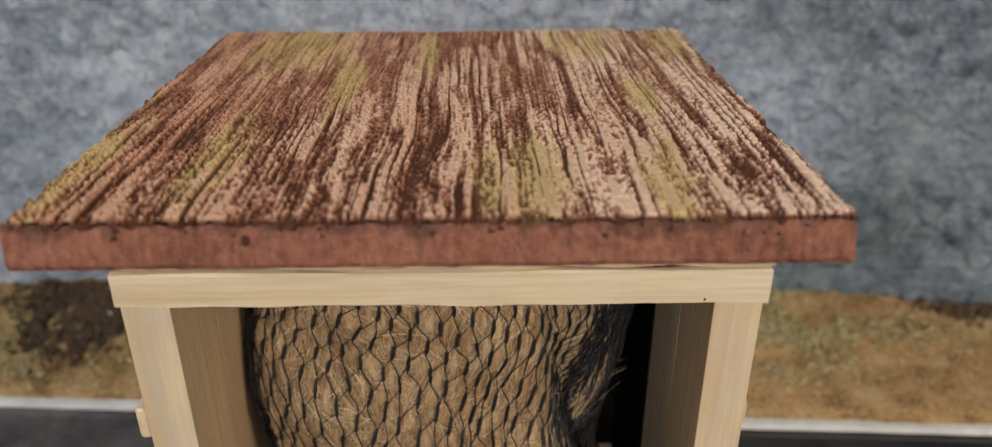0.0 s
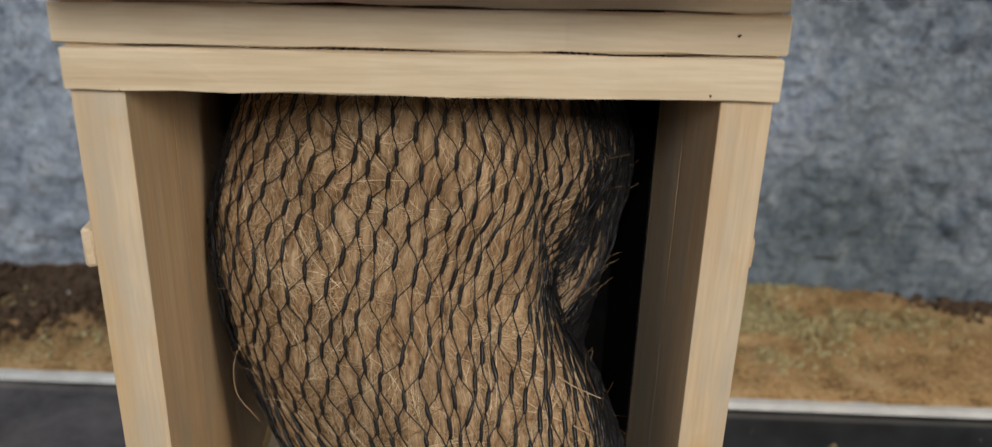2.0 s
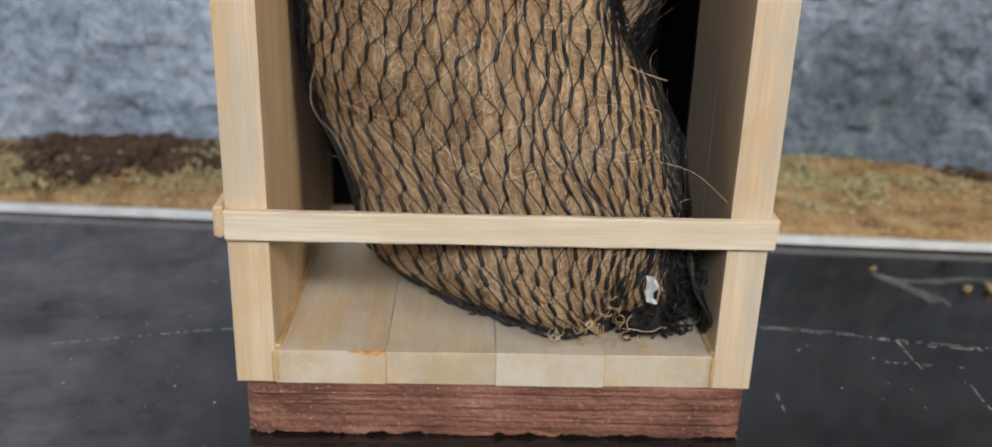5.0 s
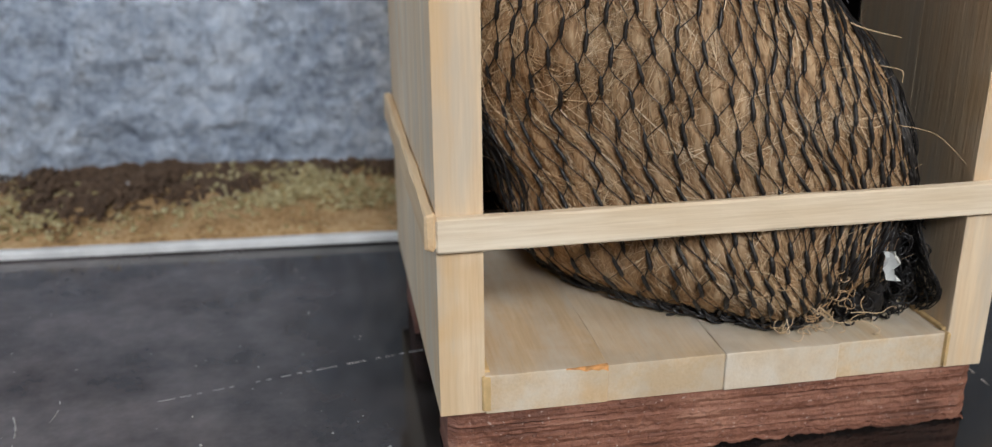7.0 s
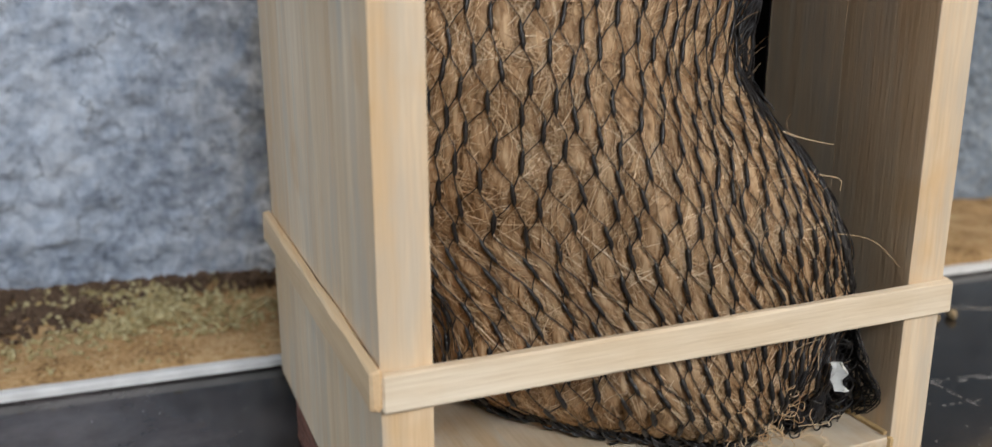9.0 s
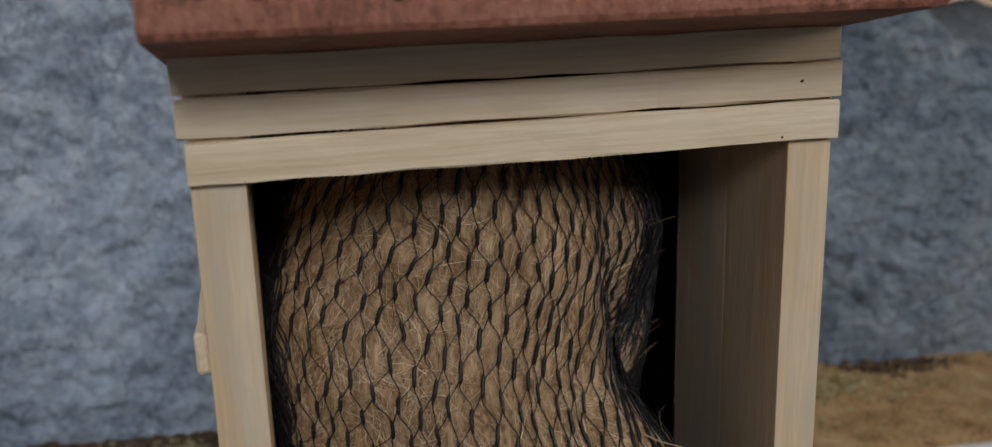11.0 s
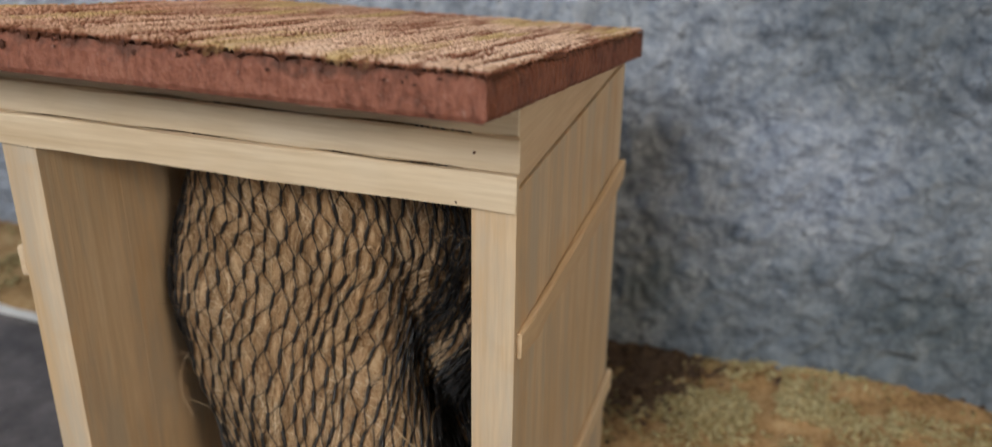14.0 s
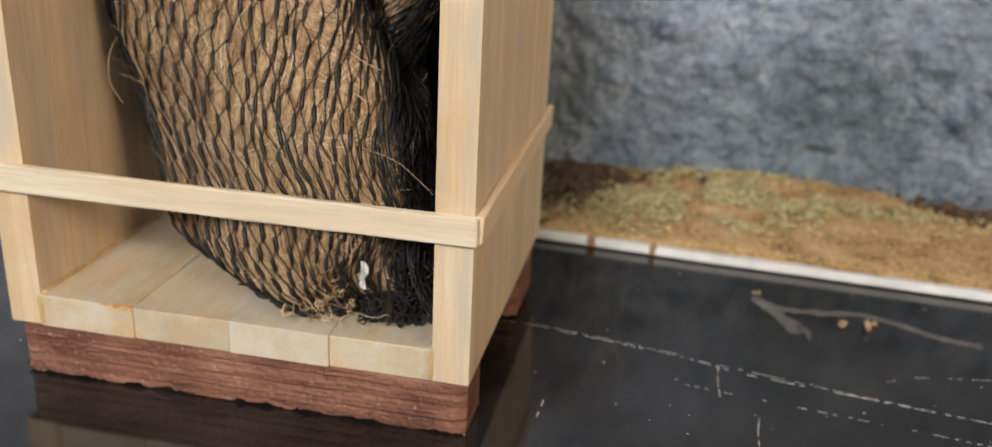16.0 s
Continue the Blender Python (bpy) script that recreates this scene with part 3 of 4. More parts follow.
def sand_bed_material():
    m, nt, b = material("sand_ground", 0.9, 0.15)
    v = coords(nt)
    fine, mid = noise_of(nt, v, 700, 3, 0.7), noise_of(nt, v, 70, 4, 0.6)
    col = ramp(nt, calc(nt, "ADD", calc(nt, "MULTIPLY", fine, 0.5), calc(nt, "MULTIPLY", mid, 0.5)), [(0.36, (0.14, 0.082, 0.036)), (0.48, (0.46, 0.285, 0.130)), (0.64, (0.63, 0.45, 0.25))])
    nt.links.new(col, b.inputs["Base Color"])
    bump(nt, b, fine, 0.8, 0.001)
    return m


part("sand_bed", sand_bed(), sand_bed_material(), backdrop, "ochre sand glued to the board")


def strewn(name, count, spots, size, mat, label, seed, lift=0.0, bare=0.42, patch=80):
    """Grains strewn over the sand in soft-edged spots: (x, depth from the board's edge 0..1, radius x, radius depth, share)."""
    rng = np.random.default_rng(seed)
    pts = []
    total = sum(s[4] for s in spots)
    for x, d, rx, rd, share in spots:
        n = int(count * share / total)
        px = x + rng.normal(0, rx, n)
        pd = np.clip(d + rng.normal(0, rd, n), 0.05, 0.99)
        py = board_front(px) + 0.003 + pd * (rock_front(px) - board_front(px) - 0.006)
        keep = fractal(px * patch, py * patch, 0, 3, seed) + rng.normal(0, 0.05, n) > bare
        pts.append(np.stack([px, py, sand_height(px, py) + rng.uniform(0, lift, n) * (0.2 + 1.7 * fractal(px * 130, 0 * px, 0, 3, seed + 2))], -1)[keep])
    pts = np.concatenate(pts)
    ob = part(name, clumps_mesh(name, pts, rng.uniform(*size, len(pts)), seed), mat, backdrop, label)
    return tagged(ob, kind="stuff")


strewn("sand_grains", 9000, [(0.0, 0.4, 0.22, 0.3, 1.0)], (0.0003, 0.0008), SAND, "loose ochre sand grains", 41)
strewn("moss_clumps", 13500, [(-0.09, 0.6, 0.02, 0.2, 1.2), (-0.225, 0.55, 0.02, 0.2, 0.8), (-0.19, 0.25, 0.03, 0.12, 0.4), (0.10, 0.62, 0.025, 0.2, 1.6), (0.075, 0.5, 0.02, 0.2, 0.8), (0.15, 0.72, 0.03, 0.12, 0.35), (-0.3, 0.6, 0.05, 0.2, 0.5)],
       (0.0004, 0.0011), MOSS, "pale sage-green dry moss clumps", 42, 0.002, 0.46)
strewn("soil_clumps", 15000, [(-0.148, 0.86, 0.020, 0.12, 2.2), (-0.165, 0.58, 0.009, 0.15, 1.0), (-0.135, 0.72, 0.016, 0.12, 1.0), (-0.095, 0.96, 0.03, 0.04, 0.7), (-0.02, 0.9, 0.05, 0.08, 0.6), (0.048, 0.7, 0.009, 0.22, 0.7), (0.203, 0.95, 0.012, 0.05, 0.25), (0.060, 0.85, 0.008, 0.12, 0.35)],
       (0.0004, 0.0013), SOIL, "dark brown crumbly soil", 43, 0.0025, 0.36, 190)
for n, (x, w) in enumerate(((0.0868, 0.0022), (0.066, 0.0030))):
    f = board_front(x)
    part("rust_stain", board_mesh("rust_stain", (x - w / 2, f - 0.0002, 0.0004), (x + w / 2, f + 0.003, 0.0034), 0.0003, 0.0002, n), RUST, backdrop, "rusty brown drip on the white edge")


def blob(name, at, size, mat, label, category, seed):
    me = clumps_mesh(name, [at], [size], seed)
    return tagged(part(name, me, mat, None, label), category=category)


blob("bead", (-0.151, 0.329, 0.0080), 0.0016, GLINT, "tiny shiny pale bead on the dark soil", "bead", 3)

# ---- marks on the tabletop ----


def ribbon(points, width, seed=0, gaps=0.0):
    """A flat ragged streak on the tabletop, a fifth of a millimetre high; gaps: the share of it that is worn away."""
    rng = np.random.default_rng(seed)
    p = np.array(points, float)
    s = np.concatenate([[0], np.cumsum(np.linalg.norm(np.diff(p, axis=0), axis=1))])
    n = max(8, int(s[-1] / 0.0012))
    t = np.linspace(0, s[-1], n)
    x, y = np.interp(t, s, p[:, 0]), np.interp(t, s, p[:, 1])
    for _ in range(6):
        x[1:-1], y[1:-1] = (x[:-2] + 2 * x[1:-1] + x[2:]) / 4, (y[:-2] + 2 * y[1:-1] + y[2:]) / 4
    d = np.stack([np.gradient(x), np.gradient(y)], 1)
    d /= np.linalg.norm(d, axis=1, keepdims=True)
    half = width / 2 * rng.uniform(0.5, 1.2, n)
    half[[0, -1]] *= 0.3
    verts, faces = [], []
    for i in range(n):
        o = np.array([-d[i, 1], d[i, 0]]) * half[i]
        verts += [(x[i] + o[0], y[i] + o[1], 0.0), (x[i], y[i], 0.00012), (x[i] - o[0], y[i] - o[1], 0.0)]
        if i and rng.random() >= gaps:
            k = 3 * i
            faces += [[k - 3, k - 2, k + 1, k], [k - 2, k - 1, k + 2, k + 1]]
    return verts, faces


tops = bpy.data.objects["tabletop"]
SCRATCHES = (
    (((0.055, 0.206), (0.10, 0.1985), (0.142, 0.191), (0.20, 0.182)), 0.0006, 0.35),
    (((0.1008, 0.1983), (0.114, 0.194), (0.175, 0.186), (0.22, 0.181)), 0.0013, 0.25),
    (((0.1085, 0.197), (0.1083, 0.188), (0.109, 0.179)), 0.0010, 0.1),
    (((0.1183, 0.173), (0.1176, 0.166), (0.1178, 0.160)), 0.0010, 0.1),
    (((0.0, 0.205), (0.06, 0.206), (0.1, 0.1995)), 0.0004, 0.5),
    (((0.10, 0.184), (0.15, 0.178), (0.21, 0.170)), 0.0005, 0.5),
    (((-0.1225, 0.1862), (-0.09, 0.194), (-0.0614, 0.2002), (-0.02, 0.206)), 0.0007, 0.3),
    (((-0.1535, 0.1866), (-0.151, 0.180), (-0.150, 0.172)), 0.0009, 0.2),
    (((-0.1447, 0.1919), (-0.1435, 0.186), (-0.146, 0.176)), 0.0006, 0.4),
    (((0.066, 0.168), (0.0655, 0.158)), 0.0010, 0.1),
    (((0.15, 0.199), (0.16, 0.205), (0.185, 0.21)), 0.0004, 0.4),
)
for n, (pts, width, gaps) in enumerate(SCRATCHES):
    part("scratch", mesh_of("scratch", *ribbon(pts, width * 0.5, n, 0.25 + gaps * 0.75)), SCRATCH, tops, "pale scratch")
for n, (pts, width) in enumerate(((((0.119, 0.2435), (0.126, 0.2375), (0.140, 0.2385), (0.150, 0.241), (0.16, 0.2375), (0.172, 0.231), (0.183, 0.229)), 0.0034), (((0.121, 0.241), (0.127, 0.232), (0.131, 0.222)), 0.0034), (((0.129, 0.232), (0.134, 0.226), (0.134, 0.219)), 0.0016))):
    part("smear", mesh_of("smear", *ribbon(pts, width * 1.35, n + 40)), SMEAR, tops, "dried milky smear")
rng = np.random.default_rng(77)
for n in range(200):
    x, y = (rng.uniform(0.06, 0.24), rng.uniform(0.12, 0.258)) if n % 2 else (rng.uniform(-0.24, -0.07), rng.uniform(0.12, 0.27))
    r = rng.uniform(0.0001, 0.00042) * rng.uniform(0.5, 1)
    part("dust_speck", clumps_mesh("dust_speck", [(x, y, r * 0.4)], [r], n), SCRATCH, tops)
for n, (x, y, r) in enumerate(((0.1441, 0.2305, 0.0016), (0.1513, 0.231, 0.0021), (0.1535, 0.2335, 0.0012), (0.1195, 0.2455, 0.0011), (0.121, 0.2465, 0.0009))):
    blob("sand_crumb", (x, y, r * 0.6), r, CRUMB, "small sandy crumb on the black tabletop", "crumb", n + 5)

# ---- the little wooden house ----
house = empty("wooden_house", "small pale pine box house with grooved brown roof, open front", "miniature house")
LX, RX = -0.0630, 0.0515  # outer sides
FY, BY = 0.1447, 0.2417  # front and back
THICK = 0.0087
BOTTOM, SEAM = 0.0140, 0.1500
SLAT = (BY - FY) / 4


def stick(name, lo, hi, mat, label="", seed=0, bevel=0.0004, wobble=0.00012, parent=None):
    return part(name, board_mesh(name, lo, hi, bevel, wobble, seed), mat, parent or house, label)


# side walls: four upright slats each
for side, (a, b) in enumerate(((LX, LX + THICK), (RX - THICK, RX))):
    for i in range(4):
        stick("wall_slat", (a, FY + i * SLAT - (0.00004 if i else 0), BOTTOM), (b, FY + (i + 1) * SLAT + 0.00004, SEAM), PINE_Z, "", 10 * side + i, 0.00012, 0.00002)
# floor: four slats from front to back
fx = np.linspace(LX + THICK, RX - THICK, 5)
for i in range(4):
    drop = (0.0, 0.0004, 0.0001, 0.0007)[i]
    stick("floor_slat", (fx[i] + (0.00003 if i else 0), FY - 0.0006 + drop, BOTTOM), (fx[i + 1] - (0.00003 if i < 3 else 0), BY - 0.004, 0.0222 - drop * 0.4), PINE_FLOOR, "glued pale floor slat with grey filler" if i == 0 else "", 30 + i, 0.00015, 0.00008)
# dried glue along the inner joints of floor and walls
for n, (x, lean) in enumerate(((LX + THICK + 0.0003, 1), (RX - THICK - 0.0003, -1))):
    stick("glue_seam", (x - 0.0006, FY + 0.001, 0.0219), (x + 0.0009, BY - 0.006, 0.0228), GLUE, "amber line of dried glue" if n == 0 else "", 46 + n, 0.0003, 0.0002)
for n, x in enumerate((LX + THICK, RX - THICK)):
    stick("glue_seam", (x - 0.0005, FY - 0.0007, 0.0146), (x + (0.0010 if n == 0 else 0.0004), FY + 0.0006, 0.0221), GLUE, "", 48 + n, 0.0002, 0.0002)
# back wall, the shade inside put into its near-black colour
stick("back_panel", (LX + THICK, BY - 0.0038, BOTTOM), (RX - THICK, BY, SEAM), DARK_PANEL, "board closing the back, near-black for the shade inside", 40)
# added near-black sheet over the inside of one side wall's rear half
stick("rear_dark_sheet", (RX - THICK - 0.0005, FY + 2 * SLAT, 0.0224), (RX - THICK - 0.00005, BY - 0.004, SEAM - 0.0006), DARK_PANEL, "thin near-black sheet over the rear half", 43, 0.0001, 0.00003)
# strips over the opening
stick("lintel_strip", (LX - 0.0002, FY - 0.0018, 0.1467), (RX + 0.0004, FY - 0.0001, 0.1536), PINE_X, "pale pine strip with open joint", 51, 0.0002, 0.00024)
stick("lintel_strip", (LX - 0.0012, FY - 0.0013, 0.1541), (RX + 0.0008, FY - 0.0001, 0.1606), PINE_X, "", 52, 0.0003, 0.00024)
stick("lintel_strip", (LX - 0.0014, FY - 0.0009, 0.1611), (RX + 0.0004, FY - 0.0001, 0.1670), PINE_X, "", 53, 0.0002, 0.00022)


def roof_z(y):
    """The underside of the roof."""
    return 0.1712 - 0.168 * (y - 0.119)


def gable(x0, x1):
    """The wedge between the side wall and the sloping roof."""
    bm = bmesh.new()
    prof = [(FY + 0.0002, SEAM + 0.0008), (BY, SEAM + 0.0008), (BY, max(SEAM + 0.0012, roof_z(BY) - 0.0001)), (FY + 0.0002, roof_z(FY + 0.0002) - 0.0001)]
    a, b = [bm.verts.new((x0, *p)) for p in prof], [bm.verts.new((x1, *p)) for p in prof]
    bm.faces.new(a)
    bm.faces.new(b[::-1])
    for i in range(4):
        bm.faces.new((a[i], b[i], b[(i + 1) % 4], a[(i + 1) % 4]))
    bmesh.ops.recalc_face_normals(bm, faces=bm.faces)
    bmesh.ops.bevel(bm, geom=bm.edges[:], offset=0.0003, segments=1, affect="EDGES")
    return bm


part("gable_wedge", gable(LX + 0.0001, LX + THICK), PINE_Y, house)
part("gable_wedge", gable(RX - THICK, RX - 0.0001), PINE_Y, house)
# thin battens round the box
stick("front_batten", (LX - 0.0002, FY - 0.0021, 0.0484), (RX + 0.0010, FY - 0.0001, 0.0550), PINE_X, "thin pine batten across the open front", 61, 0.0004, 0.00015)
for seed, (x0, x1, z0, z1, y0, y1) in enumerate(((LX - 0.0021, LX - 0.0001, 0.0490, 0.0560, FY - 0.0020, BY + 0.001), (RX + 0.0001, RX + 0.0018, 0.0484, 0.0550, FY - 0.0001, BY + 0.0012),
                                                  (LX - 0.0021, LX - 0.0001, 0.1140, 0.1212, FY + 0.0002, BY + 0.001), (RX + 0.0001, RX + 0.0018, 0.1147, 0.1204, FY + 0.0015, BY + 0.0006))):
    batten = stick("side_batten", (x0, y0, z0), (x1, y1, z1), PINE_Y, "", 70 + seed, 0.0006, 0.0002)
    if seed == 3:  # nailed on at a slight slope, its front end cut to a taper
        for w in batten.data.vertices:
            f = (w.co.y - y0) / (y1 - y0)
            w.co.z += 0.0025 * f
            w.co.x -= 0.0010 * max(0.0, 1 - f / 0.06) * (w.co.x > x0 + 0.0005)


def runner_mesh(x0, x1, y0, y1, z1, seed):
    """A rough-sawn runner: layered ridges on its faces, ragged lower edge."""
    nx, per = 340, 112
    u = np.linspace(x0, x1, nx)[:, None]
    s = np.linspace(0, 4, per, endpoint=False)[None]
    w, h = y1 - y0, z1
    k, f = np.floor(s).astype(int), s - np.floor(s)
    y = np.select([k == 0, k == 1, k == 2, k == 3], [y0 + 0 * f, y0 + w * f, y1 + 0 * f, y1 - w * f])
    z = np.select([k == 0, k == 1, k == 2, k == 3], [h * f, h + 0 * f, h * (1 - f), 0 * f])
    y, z, x = y + 0 * u, z + 0 * u, u + 0 * s
    layers = fractal(x * 14, y * 300, z * 1100, 2, seed) - 0.5
    chips = fractal(x * 800, y * 800, z * 1000, 2, seed + 9) - 0.5
    out = np.where(k == 0, -1.0, np.where(k == 2, 1.0, 0.0)) + 0 * u
    worn = np.clip(1 - np.minimum(x - x0, x1 - x) / 0.003, 0, 1) ** 2  # the ends are rubbed round
    y = y + out * (0.0013 * layers + 0.0007 * chips - 0.0018 * worn)
    low = (z < h * 0.2)
    z = z + np.where(low, 0.0009 * np.abs(chips) * 2 + 0.0022 * np.clip(fractal(x * 220, 0 * x, 0, 3, seed + 3) - 0.40, 0, 1), 0)
    verts = np.stack([x, y, z], -1).reshape(-1, 3)
    faces = grid_faces(per, nx, wrap=True).tolist()
    last = per * (nx - 1)
    faces += [list(range(per))[::-1], list(range(last, last + per))]
    return mesh_of("runner", verts, faces)


part("runner", runner_mesh(LX + 0.0015, RX - 0.0006, FY + 0.0006, FY + 0.017, BOTTOM - 0.0001, 3), RUNNER, house, "rough-sawn red-brown wooden runner under the box")
part("runner", runner_mesh(LX + 0.0012, RX - 0.0004, 0.2080, 0.2330, BOTTOM - 0.0001, 7), RUNNER, house)

# the roof: a grooved slab in its own tilted frame, x across, y to the back, z up from its upper rim
ROOF_W, ROOF_D, ROOF_T = 0.1198, 0.1370, 0.0071
roof_pose = pose((-0.0655 + 0.0543) / 2, 0.1192, 0.1783, -9.55, 0, 0.3)


def roof_relief(x, y):
    """Short narrow ridges along the slope, broken crosswise, worn away in places; in metres."""
    warp = 0.0015 * (fractal(x * 50, y * 24, 0, 3, 61) - 0.5) * 2
    line = vnoise((x + warp) * 780, y * 13, 0, 62)
    groove = np.exp(-(((line - 0.5) / (0.05 + 0.08 * vnoise(x * 300, y * 60, 0, 68))) ** 2))  # long narrow furrows
    strand = vnoise((x + warp) * 2300, y * 100, 0, 66)
    bead = vnoise(x * 2300, y * 1700, 0, 63)
    broad = fractal((x + warp) * 250, y * 48, 0, 4, 64) + 0.04 * np.clip((x + 0.005) / 0.03, -1, 1)
    bare = np.clip((broad - 0.36) / 0.26, 0, 1)  # 0: sunken and dark, 1: a proud ridge
    h = 0.36 + 0.25 * bare + 0.46 * (bead - 0.5) + 0.34 * (strand - 0.5) - 0.40 * groove * (0.4 + 0.6 * bare)
    h = 0.47 + (h - 0.47) * (0.50 + 0.68 * np.exp(-((y / 0.050) ** 2)))
    for cx, cy, sx, sy in ((0.0145, 0.010, 0.006, 0.014), (0.0365, 0.014, 0.006, 0.016)):
        h = h + 0.18 * np.exp(-(((x - cx) / sx) ** 2) - ((y - cy) / sy) ** 2)
    return 0.0010 * np.clip((h - 0.23) * 2.3, 0, 1)


def roof_mesh():
    nx, ny = 900, 500
    u, v = np.meshgrid(np.linspace(-0.5, 0.5, nx) * ROOF_W, np.linspace(0, ROOF_D, ny))
    h = roof_relief(u, v)
    rim = np.minimum.reduce([ROOF_W / 2 - np.abs(u), v, ROOF_D - v])
    bite = fractal(u * 420, v * 420, 0, 3, 67)  # the rim is worn round, in places deeply
    h = h - (0.0003 + 0.0014 * bite**2) * np.clip(1 - rim / (0.0004 + 0.0030 * bite**1.5), 0, 1) ** 1.5
    jag = 0.0001 + 0.0010 * (fractal(u * 400, 0 * u, 0, 3, 65) - 0.5)
    y = v + np.where(v == 0, jag, 0)
    return mesh_of("roof_surface", np.stack([u, y, h], -1).reshape(-1, 3), grid_faces(nx, ny), smooth=False)


def roof_slab():
    """The painted body under the grooved surface, with chipped upper edges."""
    nx, nz = 200, 8
    a, w = np.meshgrid(np.linspace(0, 4, 4 * nx, endpoint=False), np.linspace(0, 1, nz))
    k, f = np.floor(a).astype(int), a - np.floor(a)
    e, hw = 0.0006, ROOF_W / 2
    x = np.select([k == 0, k == 1, k == 2, k == 3], [-hw + ROOF_W * f, hw + 0 * f, hw - ROOF_W * f, -hw + 0 * f])
    y = np.select([k == 0, k == 1, k == 2, k == 3], [0 * f, ROOF_D * f, ROOF_D + 0 * f, ROOF_D * (1 - f)])
    z = -ROOF_T + w * (ROOF_T - 0.0001 - 0.0013 * fractal(x * 420, y * 420, 0, 3, 67) ** 2)
    rough = (0.0006 + 0.0010 * np.clip((w - 0.6) / 0.4, 0, 1)) * (fractal(x * 400, y * 400, z * 300, 3, 71) - 0.5) + 0.0005 * (fractal(x * 700, y * 700, z * 500, 2, 72) - 0.5)
    nxv = np.select([k == 1, k == 3], [1.0, -1.0], 0.0)
    nyv = np.select([k == 0, k == 2], [-1.0, 1.0], 0.0)
    inset = e * np.clip(1 - w / 0.1, 0, 1) + 0.0006 * np.clip((w - 0.80) / 0.20, 0, 1)
    verts = np.stack([x + nxv * (rough - inset), y + nyv * (rough - inset), z], -1).reshape(-1, 3)
    faces = grid_faces(4 * nx, nz, wrap=True).tolist()
    faces += [list(range(4 * nx))[::-1], list(range(4 * nx * (nz - 1), 4 * nx * nz))]
    return mesh_of("roof", verts, faces)


roof = part("roof", roof_slab(), ROOF_EDGE, house, "red-brown painted wooden roof slab")
roof.matrix_world = roof_pose
part("grooved_surface", roof_mesh(), ROOF, roof, "deeply grooved dry-brushed brown surface with mustard lichen")

# dark chipped spots along the roof's front edge
CHIP = plain("bare_dark_chip", (0.07, 0.03, 0.02), 0.8, 0.2, 400, 0.3)
rng = np.random.default_rng(9)
for n in range(34):
    x = rng.uniform(-0.059, 0.059)
    s = rng.uniform(0.0002, 0.0008) * rng.uniform(0.4, 1)
    me = clumps_mesh("paint_chip", [(0, 0, 0)], [s], n, 1.0)
    chip = part("paint_chip", me, CHIP, roof)
    chip.matrix_basis = Matrix.Translation((x, -0.0001, -rng.uniform(0.0003, 0.0024))) @ Matrix.Diagonal((1, 0.45, rng.uniform(0.5, 1.2), 1))

# a smear of resin on the floor's front edge, wider towards the joint


def smear_wedge(x0, x1, front, top, seed):
    x = np.linspace(x0, x1, 30)
    rise = np.linspace(0.0, 1.0, 30)
    h = 0.00018 + 0.00100 * rise**1.3 * (0.65 + 0.6 * vnoise(x * 900, x * 0 + seed, 0, seed)) + 0.0004 * np.exp(-((rise - 0.45) / 0.1) ** 2)
    lip = 0.0002 + 0.0009 * rise * vnoise(x * 700, x * 0 + seed, 0, seed + 1)
    verts = np.stack([np.stack([x, front + 0 * x, top - h], -1), np.stack([x, front + 0 * x, top + 0 * x], -1), np.stack([x, front + lip, top + 0 * x], -1), np.stack([x, front + 0.002 + 0 * x, top - 0.002 + 0 * x], -1)], 1).reshape(-1, 3)
    faces = [[4 * i + k, 4 * i + (k + 1) % 4, 4 * i + 4 + (k + 1) % 4, 4 * i + 4 + k] for i in range(29) for k in range(4)] + [[3, 2, 1, 0], [116, 117, 118, 119]]
    return mesh_of("resin_stain", verts, faces)


part("resin_stain", smear_wedge(-0.0385, -0.0301, FY - 0.00072, 0.02228, 5), ORANGE, house, "orange resin smear")
for n, (x, z) in enumerate(((-0.0545, 0.1468), (0.0405, 0.1476), (0.0440, 0.1575))):
    hole = part("nail_hole", clumps_mesh("nail_hole", [(0, 0, 0)], [0.0003], n + 70, 1.0), CHIP, house)
    hole.matrix_basis = Matrix.Translation((x, FY - 0.0017, z))

# ---- the net bag of coir inside ----
bag = empty("net_bag", "black plastic net bag stuffed with tan coir fibre", "net bag")
BZ = np.array([0.0222, 0.035, 0.05, 0.065, 0.08, 0.095, 0.11, 0.125, 0.14, 0.1495])
BCX = np.array([0.0071, 0.0002, -0.0030, -0.0088, -0.0113, -0.0116, -0.0092, -0.0064, -0.0055, -0.0034])
BCY = np.array([0.1802, 0.1770, 0.1800, 0.1829, 0.1867, 0.1939, 0.2002, 0.2015, 0.2013, 0.1994])
BRX = np.array([0.0424, 0.0394, 0.0394, 0.0411, 0.0423, 0.0428, 0.0442, 0.0424, 0.0361, 0.0292])
BRY = np.array([0.0294, 0.0326, 0.0308, 0.0304, 0.0310, 0.0331, 0.0356, 0.0362, 0.0351, 0.0307])
BSH = np.array([0.525, 0.495, 0.440, 0.500, 0.270, 0.0328, 0.0294, 0.0400, -0.0511, -0.0688])  # how far the right end leans to the front
CREASE_Z = np.array([0.0755, 0.0775, 0.082, 0.091, 0.105, 0.118, 0.130, 0.150])  # a deep crease parts the upper right lobe from the rest
CREASE_A = np.array([0.60, 0.10, -0.20, -0.53, -0.81, -0.97, -1.08, -1.18])


